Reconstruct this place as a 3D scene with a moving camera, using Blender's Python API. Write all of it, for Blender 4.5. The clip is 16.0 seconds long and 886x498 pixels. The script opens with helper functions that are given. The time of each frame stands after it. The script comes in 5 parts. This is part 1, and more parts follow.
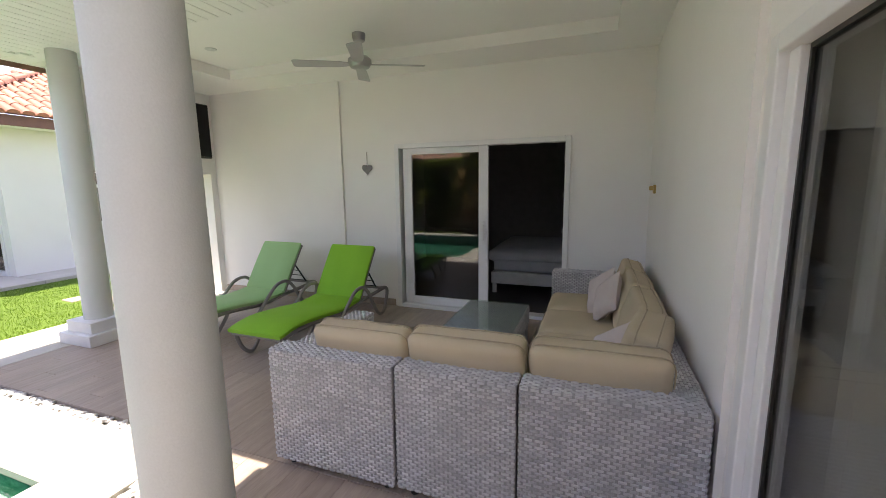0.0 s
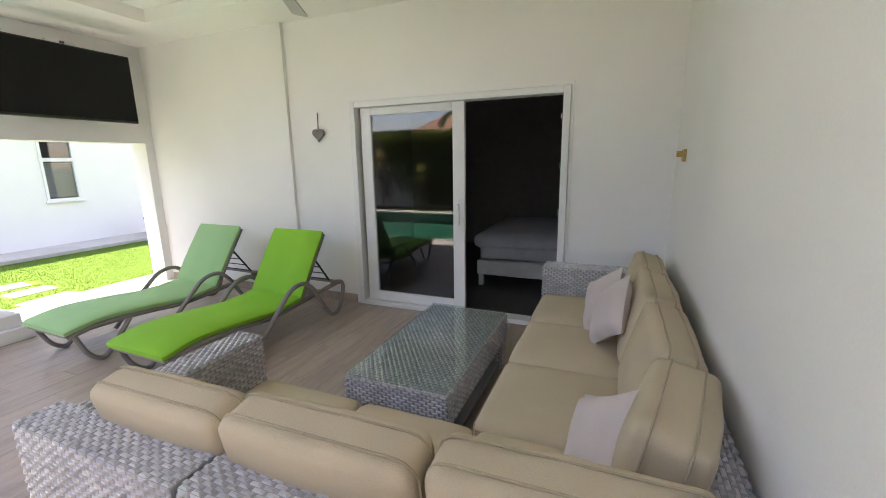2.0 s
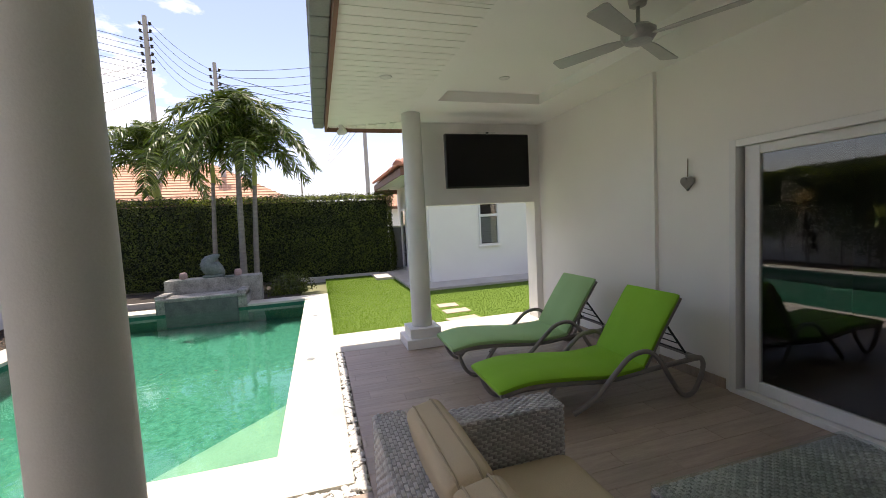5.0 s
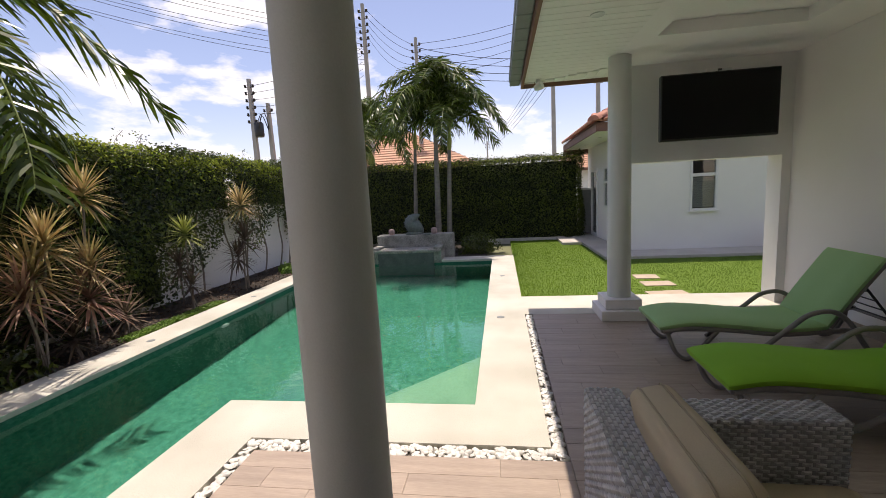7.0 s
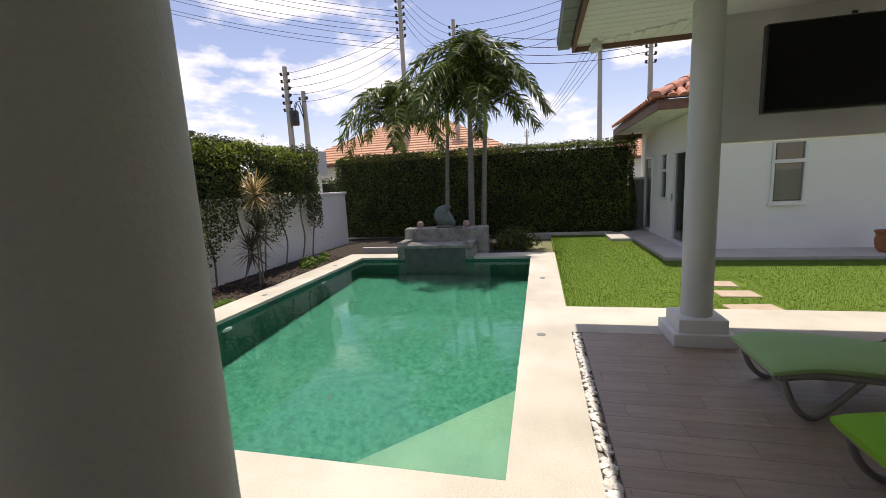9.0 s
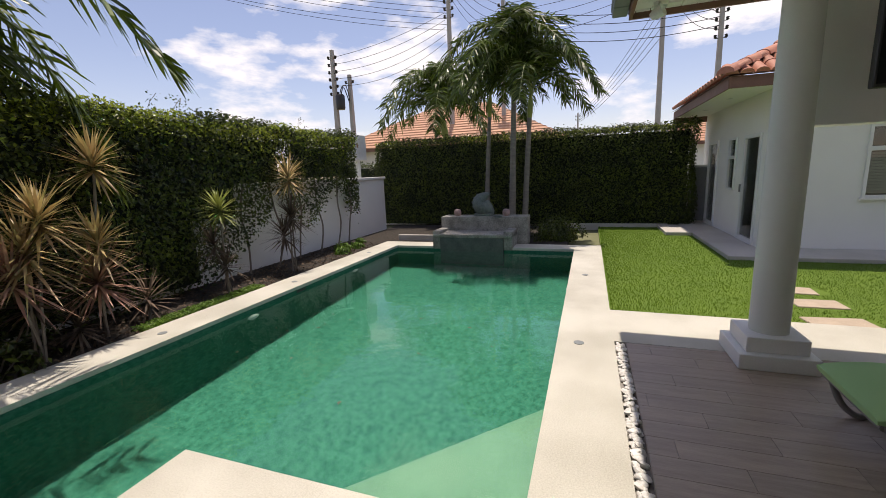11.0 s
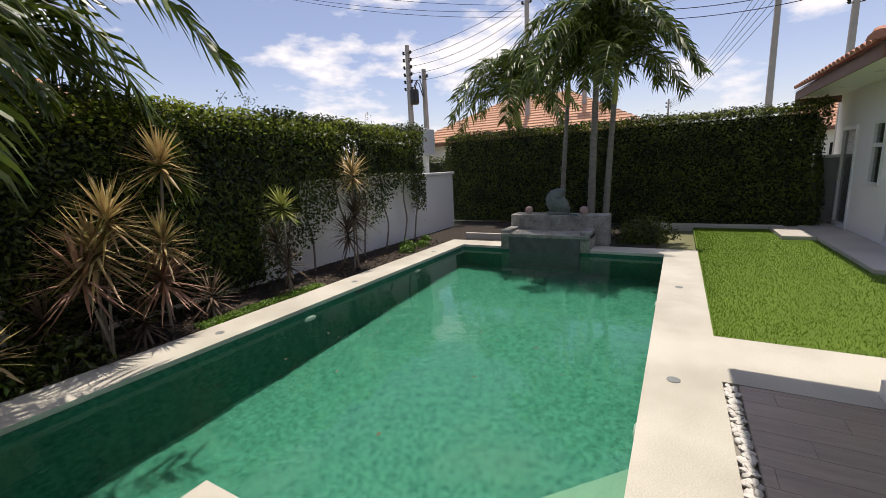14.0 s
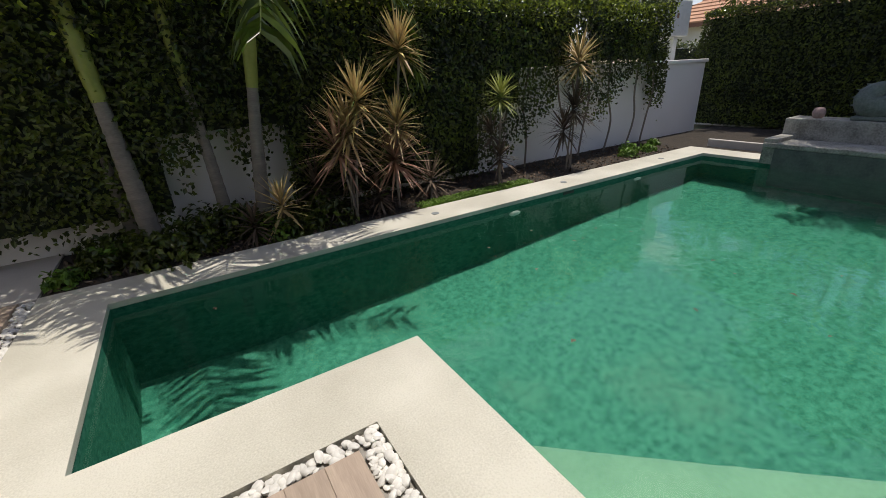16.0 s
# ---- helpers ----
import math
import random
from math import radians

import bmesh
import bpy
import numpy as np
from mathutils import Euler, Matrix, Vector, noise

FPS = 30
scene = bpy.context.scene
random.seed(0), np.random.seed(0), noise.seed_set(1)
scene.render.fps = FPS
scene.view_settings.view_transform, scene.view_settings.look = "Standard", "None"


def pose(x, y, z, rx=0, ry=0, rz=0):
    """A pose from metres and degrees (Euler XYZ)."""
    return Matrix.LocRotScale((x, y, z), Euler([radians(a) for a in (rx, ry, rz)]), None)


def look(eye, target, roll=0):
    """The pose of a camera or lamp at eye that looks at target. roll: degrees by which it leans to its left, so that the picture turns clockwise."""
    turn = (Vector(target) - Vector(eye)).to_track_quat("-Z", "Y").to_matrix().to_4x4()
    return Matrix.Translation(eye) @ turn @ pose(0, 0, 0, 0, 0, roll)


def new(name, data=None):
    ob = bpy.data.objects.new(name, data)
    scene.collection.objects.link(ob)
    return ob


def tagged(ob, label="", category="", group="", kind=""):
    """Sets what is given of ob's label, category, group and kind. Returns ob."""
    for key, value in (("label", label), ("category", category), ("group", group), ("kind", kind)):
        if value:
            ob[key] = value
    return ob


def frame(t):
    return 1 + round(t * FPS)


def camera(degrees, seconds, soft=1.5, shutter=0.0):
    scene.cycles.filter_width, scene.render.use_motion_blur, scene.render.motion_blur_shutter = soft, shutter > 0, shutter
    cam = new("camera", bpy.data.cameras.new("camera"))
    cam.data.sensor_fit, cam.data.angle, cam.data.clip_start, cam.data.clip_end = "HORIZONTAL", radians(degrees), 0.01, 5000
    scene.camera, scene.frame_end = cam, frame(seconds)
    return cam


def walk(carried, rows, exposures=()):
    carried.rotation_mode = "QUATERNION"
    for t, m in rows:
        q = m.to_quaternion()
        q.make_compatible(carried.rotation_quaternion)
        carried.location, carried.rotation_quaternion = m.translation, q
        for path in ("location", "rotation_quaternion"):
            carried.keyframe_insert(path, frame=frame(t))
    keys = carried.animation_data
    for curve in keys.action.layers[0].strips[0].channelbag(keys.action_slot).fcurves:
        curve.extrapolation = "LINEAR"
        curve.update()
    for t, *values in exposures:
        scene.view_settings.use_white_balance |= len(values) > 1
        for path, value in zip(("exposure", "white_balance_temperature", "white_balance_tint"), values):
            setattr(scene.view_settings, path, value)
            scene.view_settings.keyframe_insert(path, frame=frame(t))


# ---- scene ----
cam = camera(94.0, 16.0, 0.7)
PATH = [
    (0, (-0.412, 2.006, 1.609), (-1.101, 3.857, 1.3), -0.7),
    (0.5, (-0.461, 2.278, 1.602), (-1.098, 4.137, 1.228), -1.0),
    (1, (-0.37, 2.561, 1.579), (-1.199, 4.334, 1.165), -1.2),
    (1.5, (-0.336, 2.848, 1.505), (-1.059, 4.653, 1.035), -0.5),
    (2, (-0.319, 3.153, 1.532), (-1.071, 4.958, 1.113), -0.9),
    (2.5, (-0.24, 3.332, 1.529), (-1.428, 4.904, 1.182), -0.6),
    (3, (-0.278, 3.458, 1.536), (-1.573, 4.95, 1.225), -2.7),
    (3.5, (-0.226, 3.533, 1.574), (-1.836, 4.695, 1.335), -2.0),
    (3.7, (-0.237, 3.564, 1.573), (-1.954, 4.565, 1.345), -2.9),
    (5.8, (-0.229, 3.495, 1.599), (-2.208, 3.702, 1.401), -0.6),
    (6, (-0.236, 3.48, 1.58), (-2.219, 3.488, 1.323), -1.0),
    (6.5, (-0.243, 3.453, 1.56), (-2.193, 3.137, 1.252), -2.2),
    (7, (-0.379, 3.398, 1.563), (-2.34, 3.114, 1.295), -3.1),
    (7.5, (-0.525, 3.366, 1.564), (-2.478, 3.063, 1.259), -4.0),
    (8, (-0.786, 3.406, 1.565), (-2.716, 2.93, 1.344), -2.5),
    (8.5, (-1.034, 3.409, 1.535), (-2.949, 2.911, 1.246), -1.8),
    (9, (-1.297, 3.352, 1.54), (-3.22, 2.894, 1.234), -2.9),
    (9.2, (-1.382, 3.338, 1.522), (-3.293, 2.843, 1.2), -2.5),
    (11.3, (-1.769, 3.409, 1.566), (-3.621, 2.746, 1.201), -2.3),
    (11.5, (-1.821, 3.373, 1.573), (-3.704, 2.782, 1.246), -1.9),
    (12, (-1.935, 3.309, 1.565), (-3.833, 2.775, 1.229), -2.1),
    (12.5, (-2.062, 3.298, 1.575), (-3.9, 2.574, 1.258), -2.0),
    (13, (-2.195, 3.314, 1.563), (-3.939, 2.396, 1.226), -1.8),
    (13.5, (-2.222, 3.316, 1.566), (-3.962, 2.391, 1.225), -3.0),
    (14, (-2.218, 3.308, 1.57), (-3.922, 2.331, 1.191), -2.8),
    (14.5, (-2.258, 3.262, 1.546), (-3.923, 2.264, 1.066), -3.2),
    (15, (-2.297, 3.171, 1.531), (-3.887, 2.138, 0.898), -2.9),
    (15.5, (-2.33, 3.162, 1.532), (-3.667, 1.883, 0.773), -3.3),
    (16, (-2.298, 3.117, 1.479), (-3.254, 1.543, 0.697), -3.1),
]
walk(cam, [(t, look(eye, target, roll)) for t, eye, target, roll in PATH],
     [(0, 2.0, 6900, 17), (1, 2.2, 6850, 16), (2, 2.6, 6850, 16), (2.5, 2.5, 6900, 16), (3, 2.25, 6900, 16), (3.5, 1.95, 6950, 17), (5.8, 0.98, 7000, 17), (7, 0.65, 7000, 17), (9, 0.56, 7050, 16), (11.5, 0.38, 7000, 15), (14, 0.36, 6950, 14), (16, 0.26, 6650, 10)])

# ---- world, sun ----
TO_SUN = Vector((-0.75, -0.14, 3.05)).normalized()
sun = new("sun", bpy.data.lights.new("sun", "SUN"))
sun.data.energy, sun.data.angle, sun.data.color = 3.3, radians(0.53), (1.0, 0.94, 0.85)
sun.matrix_world = look(TO_SUN * 30, (0, 0, 0))

world = bpy.data.worlds.new("sky")
scene.world = world
world.use_nodes = True
wn, wl = world.node_tree.nodes, world.node_tree.links
wn.clear()
w_out = wn.new("ShaderNodeOutputWorld")
w_bg = wn.new("ShaderNodeBackground")
w_sky = wn.new("ShaderNodeTexSky")
w_sky.sky_type = "NISHITA"
w_sky.sun_disc = False
w_sky.sun_elevation = math.asin(TO_SUN.z)
w_sky.sun_rotation = math.atan2(TO_SUN.x, TO_SUN.y)
w_sky.air_density, w_sky.dust_density, w_sky.ozone_density = 1.0, 0.6, 2.0
w_tc = wn.new("ShaderNodeTexCoord")
w_map = wn.new("ShaderNodeMapping")
w_map.inputs["Scale"].default_value = (1.0, 1.0, 2.6)
w_map.inputs["Location"].default_value = (0.35, 0.2, 0.1)
w_noise = wn.new("ShaderNodeTexNoise")
w_noise.inputs["Scale"].default_value = 3.6
w_noise.inputs["Detail"].default_value = 9.0
w_noise.inputs["Roughness"].default_value = 0.56
w_ramp = wn.new("ShaderNodeValToRGB")
w_ramp.color_ramp.elements[0].position, w_ramp.color_ramp.elements[1].position = 0.545, 0.64
w_mix = wn.new("ShaderNodeMix")
w_mix.data_type = "RGBA"
w_mix.inputs["B"].default_value = (5.5, 5.5, 5.8, 1)
wl.new(w_tc.outputs["Generated"], w_map.inputs["Vector"])
wl.new(w_map.outputs["Vector"], w_noise.inputs["Vector"])
wl.new(w_noise.outputs["Fac"], w_ramp.inputs["Fac"])
wl.new(w_ramp.outputs["Color"], w_mix.inputs["Factor"])
w_tint = wn.new("ShaderNodeMix")
w_tint.data_type, w_tint.blend_type = "RGBA", "MULTIPLY"
w_tint.inputs["Factor"].default_value = 1.0
w_tint.inputs["B"].default_value = (0.88, 0.755, 0.76, 1)
wl.new(w_sky.outputs["Color"], w_tint.inputs["A"])
wl.new(w_tint.outputs["Result"], w_mix.inputs["A"])
wl.new(w_mix.outputs["Result"], w_bg.inputs["Color"])
w_bg.inputs["Strength"].default_value = 0.145
wl.new(w_bg.outputs["Background"], w_out.inputs["Surface"])


# ---- materials ----
def material(name, base, rough=0.6, second=None, scale=8.0, fine=60.0, bump=0.1, metal=0.0, stretch=(1, 1, 1), island=0.0, objects=0.0, spec=0.5, coords="Object", contrast=(0.35, 0.65), translucent=0.0):
    """Colour varied by broad and fine noise, with fine relief."""
    m = bpy.data.materials.new(name)
    m.use_nodes = True
    n, l = m.node_tree.nodes, m.node_tree.links
    b = n["Principled BSDF"]
    b.inputs["Roughness"].default_value = rough
    b.inputs["Metallic"].default_value = metal
    b.inputs["Specular IOR Level"].default_value = spec
    second = second or tuple(c * 0.82 for c in base)
    tc = n.new("ShaderNodeTexCoord")
    mp = n.new("ShaderNodeMapping")
    mp.inputs["Scale"].default_value = stretch
    l.new(tc.outputs[coords], mp.inputs["Vector"])
    if objects:
        info = n.new("ShaderNodeObjectInfo")
        shift = n.new("ShaderNodeVectorMath")
        shift.operation = "SCALE"
        shift.inputs[0].default_value = (37.0, 53.0, 11.0)
        l.new(info.outputs["Random"], shift.inputs["Scale"])
        l.new(shift.outputs["Vector"], mp.inputs["Location"])
    broad, small = n.new("ShaderNodeTexNoise"), n.new("ShaderNodeTexNoise")
    broad.inputs["Scale"].default_value, broad.inputs["Detail"].default_value = scale, 5
    small.inputs["Scale"].default_value, small.inputs["Detail"].default_value = fine, 4
    l.new(mp.outputs["Vector"], broad.inputs["Vector"])
    l.new(mp.outputs["Vector"], small.inputs["Vector"])
    add = n.new("ShaderNodeMath")
    add.operation = "MULTIPLY_ADD"
    l.new(small.outputs["Fac"], add.inputs[0])
    add.inputs[1].default_value = 0.4
    half = n.new("ShaderNodeMath")
    half.operation = "MULTIPLY"
    half.inputs[1].default_value = 0.6
    l.new(broad.outputs["Fac"], half.inputs[0])
    l.new(half.outputs[0], add.inputs[2])
    ramp = n.new("ShaderNodeValToRGB")
    ramp.color_ramp.elements[0].position, ramp.color_ramp.elements[1].position = contrast
    ramp.color_ramp.elements[0].color = (*second, 1)
    ramp.color_ramp.elements[1].color = (*base, 1)
    l.new(add.outputs[0], ramp.inputs["Fac"])
    colour = ramp.outputs["Color"]
    for amount, node, out in ((island, "ShaderNodeNewGeometry", "Random Per Island"), (objects, "ShaderNodeObjectInfo", "Random")):
        if amount:
            src = n.new(node)
            rng = n.new("ShaderNodeMapRange")
            rng.inputs["To Min"].default_value, rng.inputs["To Max"].default_value = 1 - amount, 1 + amount
            l.new(src.outputs[out], rng.inputs["Value"])
            hsv = n.new("ShaderNodeHueSaturation")
            l.new(rng.outputs["Result"], hsv.inputs["Value"])
            l.new(colour, hsv.inputs["Color"])
            colour = hsv.outputs["Color"]
    l.new(colour, b.inputs["Base Color"])
    if bump:
        bp = n.new("ShaderNodeBump")
        bp.inputs["Strength"].default_value = bump
        bp.inputs["Distance"].default_value = 0.01
        l.new(small.outputs["Fac"], bp.inputs["Height"])
        l.new(bp.outputs["Normal"], b.inputs["Normal"])
    if translucent:
        tr = n.new("ShaderNodeBsdfTranslucent")
        mx = n.new("ShaderNodeMixShader")
        mx.inputs["Fac"].default_value = translucent
        l.new(colour, tr.inputs["Color"])
        l.new(b.outputs["BSDF"], mx.inputs[1])
        l.new(tr.outputs["BSDF"], mx.inputs[2])
        l.new(mx.outputs["Shader"], n["Material Output"].inputs["Surface"])
    return m


def clear(name, tint, rough=0.0, ior=1.45, ripple=0.0, ripple_scale=6.0):
    m = bpy.data.materials.new(name)
    m.use_nodes = True
    n, l = m.node_tree.nodes, m.node_tree.links
    b = n["Principled BSDF"]
    b.inputs["Base Color"].default_value = (*tint, 1)
    b.inputs["Roughness"].default_value = rough
    b.inputs["IOR"].default_value = ior
    b.inputs["Transmission Weight"].default_value = 1.0
    if ripple:
        tc = n.new("ShaderNodeTexCoord")
        ns = n.new("ShaderNodeTexNoise")
        ns.inputs["Scale"].default_value, ns.inputs["Detail"].default_value = ripple_scale, 3
        bp = n.new("ShaderNodeBump")
        bp.inputs["Strength"].default_value, bp.inputs["Distance"].default_value = ripple, 0.02
        l.new(tc.outputs["Object"], ns.inputs["Vector"])
        l.new(ns.outputs["Fac"], bp.inputs["Height"])
        l.new(bp.outputs["Normal"], b.inputs["Normal"])
    return m


def thin_glass(name, tint, ior=1.5):
    """A thin pane: clear, with a mirror gloss that grows towards grazing."""
    m = bpy.data.materials.new(name)
    m.use_nodes = True
    n, l = m.node_tree.nodes, m.node_tree.links
    n.remove(n["Principled BSDF"])
    see, gloss, mx, fr = n.new("ShaderNodeBsdfTransparent"), n.new("ShaderNodeBsdfGlossy"), n.new("ShaderNodeMixShader"), n.new("ShaderNodeLayerWeight")
    see.inputs["Color"].default_value = (*tint, 1)
    gloss.inputs["Roughness"].default_value = 0.0
    fr.inputs["Blend"].default_value = 0.5
    steep, amount = n.new("ShaderNodeMath"), n.new("ShaderNodeMath")
    steep.operation, amount.operation = "POWER", "MULTIPLY_ADD"
    steep.inputs[1].default_value = 5.0
    r0 = ((ior - 1) / (ior + 1)) ** 2
    amount.inputs[1].default_value, amount.inputs[2].default_value = 1 - r0, r0
    l.new(fr.outputs["Facing"], steep.inputs[0])
    l.new(steep.outputs[0], amount.inputs[0])
    l.new(amount.outputs[0], mx.inputs["Fac"])
    l.new(see.outputs["BSDF"], mx.inputs[1])
    l.new(gloss.outputs["BSDF"], mx.inputs[2])
    l.new(mx.outputs["Shader"], n["Material Output"].inputs["Surface"])
    return m


M_WALL = material("white_plaster", (0.87, 0.855, 0.825), 0.75, (0.83, 0.815, 0.785), 1.5, 120, 0.08)
M_CEIL = material("ceiling_paint", (0.88, 0.865, 0.835), 0.8, (0.85, 0.835, 0.805), 1.2, 90, 0.04)
M_PLANKW = material("white_soffit_board", (0.86, 0.85, 0.81), 0.55, (0.82, 0.81, 0.77), 3, 60, 0.05)
M_COL = material("column_paint", (0.63, 0.64, 0.61), 0.65, (0.57, 0.58, 0.55), 2.5, 140, 0.10)
M_PLINTH = material("plinth_paint", (0.80, 0.79, 0.77), 0.6, (0.72, 0.71, 0.69), 4, 90, 0.08)
M_PLANK = material("wood_look_tile", (0.44, 0.35, 0.275), 0.36, (0.30, 0.235, 0.185), 3.5, 26, 0.06, stretch=(7, 0.7, 1), objects=0.07, contrast=(0.3, 0.68))
M_GROUT = material("grout", (0.40, 0.34, 0.28), 0.9)
M_COPING = material("terrazzo_coping", (0.60, 0.58, 0.50), 0.7, (0.43, 0.41, 0.34), 1.4, 110, 0.4, contrast=(0.38, 0.60))
M_PEBBLE = material("white_pebble", (0.78, 0.76, 0.71), 0.55, (0.62, 0.60, 0.55), 12, 70, 0.1, objects=0.12, island=0.10)
M_GRAVELBED = material("pebble_bed", (0.30, 0.28, 0.25), 0.95)
M_POOL = material("pool_mosaic", (0.054, 0.200, 0.138), 0.6, (0.018, 0.112, 0.075), 20.0, 90, 0.0, contrast=(0.37, 0.63), spec=0.0)
M_STEP = material("pool_step_tile", (0.16, 0.29, 0.20), 0.6, (0.12, 0.235, 0.16), 3.0, 40, 0.0, spec=0.0)
M_WATER = clear("pool_water", (0.74, 0.97, 0.90), 0.0, 1.33, 0.16, 5.0)
M_GLASS = thin_glass("window_glass", (0.70, 0.72, 0.71), 1.75)
M_DOORGLASS = thin_glass("dark_door_glass", (0.72, 0.73, 0.72), 1.6)
M_TABLEGLASS = thin_glass("table_glass", (0.90, 0.94, 0.925), 1.5)
M_FRAME = material("white_window_frame", (0.80, 0.80, 0.79), 0.35, (0.76, 0.76, 0.75), 4, 50, 0.03)
# Wall and floor colours darkened to stand for the unlit rooms.
M_DARKROOM = material("room_gloom_colour", (0.26, 0.25, 0.25), 0.8)
M_DARKFLOOR = material("floor_gloom_colour", (0.07, 0.06, 0.055), 0.5)
M_BED = material("grey_bedding", (0.42, 0.42, 0.43), 0.85, (0.34, 0.34, 0.35), 5, 60, 0.2)
M_BEDFRAME = material("bed_frame_paint", (0.55, 0.55, 0.54), 0.5)
M_WICKER = material("grey_wicker", (0.58, 0.565, 0.57), 0.45, (0.42, 0.41, 0.42), 9, 70, 0.2, island=0.17, stretch=(1, 1, 1))
M_WICKERBACK = material("wicker_core", (0.36, 0.35, 0.355), 0.7)
M_CUSHION = material("beige_canvas", (0.60, 0.50, 0.35), 0.85, (0.53, 0.44, 0.30), 3, 260, 0.25)
M_PIPING = material("beige_piping", (0.47, 0.39, 0.27), 0.85)
M_THROW = material("pale_pink_canvas", (0.66, 0.58, 0.54), 0.85, (0.58, 0.50, 0.47), 6, 240, 0.25)
M_LIME = material("lime_green_mesh_pad", (0.26, 0.56, 0.03), 0.75, (0.20, 0.47, 0.02), 2, 220, 0.2)
M_MINT = material("mint_green_pad", (0.38, 0.61, 0.28), 0.75, (0.33, 0.55, 0.24), 2, 220, 0.2)
M_LOUNGE = material("taupe_resin", (0.27, 0.25, 0.23), 0.45, (0.22, 0.205, 0.19), 6, 80, 0.05)
M_BLACKMETAL = material("black_metal", (0.02, 0.02, 0.02), 0.4)
M_SCREEN = material("tv_screen", (0.008, 0.008, 0.009), 0.25, (0.007, 0.007, 0.008), 2, 20, 0.0, spec=0.2)
M_TVBODY = material("tv_plastic", (0.015, 0.015, 0.016), 0.35)
M_STEEL = material("brushed_steel", (0.42, 0.42, 0.41), 0.32, metal=0.8, bump=0.02)
M_HEART = material("pewter", (0.24, 0.22, 0.19), 0.4, (0.15, 0.14, 0.12), 30, 90, 0.3)
M_BLADE = material("fan_blade", (0.45, 0.45, 0.44), 0.4, (0.41, 0.41, 0.40), 5, 40, 0.03)
M_BRASS = material("brass_yellow", (0.55, 0.38, 0.12), 0.45)
M_TERRA = material("terracotta", (0.42, 0.17, 0.07), 0.8, (0.32, 0.12, 0.05), 8, 60, 0.2)
M_TILE = material("clay_roof_tile", (0.50, 0.22, 0.14), 0.7, (0.38, 0.15, 0.09), 4, 40, 0.2, island=0.18)
M_TILEFAR = material("orange_roof_tile", (0.58, 0.33, 0.20), 0.75, (0.48, 0.26, 0.16), 1.5, 12, 0.2, island=0.12)
M_FASCIA = material("brown_fascia", (0.22, 0.11, 0.075), 0.6, (0.17, 0.085, 0.06), 5, 50, 0.08)
M_GUTTER = material("grey_roof_edge", (0.23, 0.25, 0.25), 0.55, (0.18, 0.20, 0.20), 5, 50, 0.08)
M_STONE = material("weathered_stone", (0.36, 0.35, 0.31), 0.85, (0.17, 0.165, 0.145), 5, 40, 0.5, contrast=(0.38, 0.6))
M_DARKSTONE = material("dark_spout_stone", (0.13, 0.14, 0.13), 0.7, (0.07, 0.08, 0.075), 5, 30, 0.4)
M_STATUE = material("green_grey_statue_stone", (0.17, 0.20, 0.18), 0.8, (0.09, 0.11, 0.10), 14, 50, 0.6)
M_PINKSTONE = material("pink_stone", (0.48, 0.33, 0.30), 0.8, (0.32, 0.22, 0.20), 20, 60, 0.5)
M_PAVER = material("stepping_stone", (0.52, 0.42, 0.32), 0.85, (0.40, 0.32, 0.24), 5, 60, 0.4)
M_SLAB = material("pale_slab", (0.55, 0.52, 0.48), 0.75, (0.46, 0.43, 0.39), 2, 80, 0.15)
M_SOIL = material("dark_soil", (0.045, 0.035, 0.025), 0.95, (0.02, 0.016, 0.012), 6, 50, 0.8)
M_LAWN = material("lawn_soil", (0.115, 0.19, 0.014), 0.95, (0.08, 0.145, 0.010), 4, 60, 0.6)
M_GRASS = material("grass_blade", (0.125, 0.215, 0.014), 0.6, (0.085, 0.165, 0.010), 1.2, 14, 0.0, island=0.12, translucent=0.25, spec=0.1)
M_EARTH = material("far_ground", (0.20, 0.20, 0.11), 0.95, (0.14, 0.15, 0.07), 0.2, 3, 0.1)
M_LEAF = material("hedge_leaf", (0.108, 0.142, 0.018), 0.28, (0.022, 0.034, 0.006), 2.0, 20, 0.0, island=0.6, translucent=0.22, spec=0.42)
# Young crest leaves, lightened further to carry the sunlit look of the top.
M_YOUNGLIT = material("sunlit_young_leaf", (0.34, 0.40, 0.04), 0.4, (0.17, 0.24, 0.025), 2.0, 20, 0.0, island=0.45, translucent=0.4, spec=0.3)
# Near-black fill for the hedge cores; the inner shade is in the colour.
M_HEDGESHADE = material("hedge_inner_shade", (0.012, 0.022, 0.006), 0.9, (0.006, 0.012, 0.004), 6, 30, 0.5)
M_PALM = material("palm_leaflet", (0.115, 0.165, 0.016), 0.34, (0.042, 0.075, 0.010), 2.0, 12, 0.0, island=0.55, translucent=0.25, spec=0.4)
M_RACHIS = material("palm_rachis", (0.22, 0.27, 0.07), 0.5)
M_TRUNK = material("ringed_palm_trunk", (0.26, 0.235, 0.20), 0.85, (0.16, 0.145, 0.125), 3, 26, 0.5, stretch=(1, 1, 5))
M_SHAFT = material("yellow_green_crownshaft", (0.30, 0.33, 0.06), 0.45, (0.22, 0.26, 0.05), 4, 30, 0.05)
M_STEM = material("grey_stem", (0.25, 0.21, 0.17), 0.85)
M_DRAC = material("red_yellow_strap_leaf", (0.52, 0.45, 0.17), 0.5, (0.40, 0.26, 0.13), 1.6, 6, 0.0, island=0.45, translucent=0.2)
M_DRACG = material("yellow_green_strap_leaf", (0.33, 0.36, 0.09), 0.5, (0.22, 0.25, 0.05), 2.0, 8, 0.0, island=0.35, translucent=0.2)
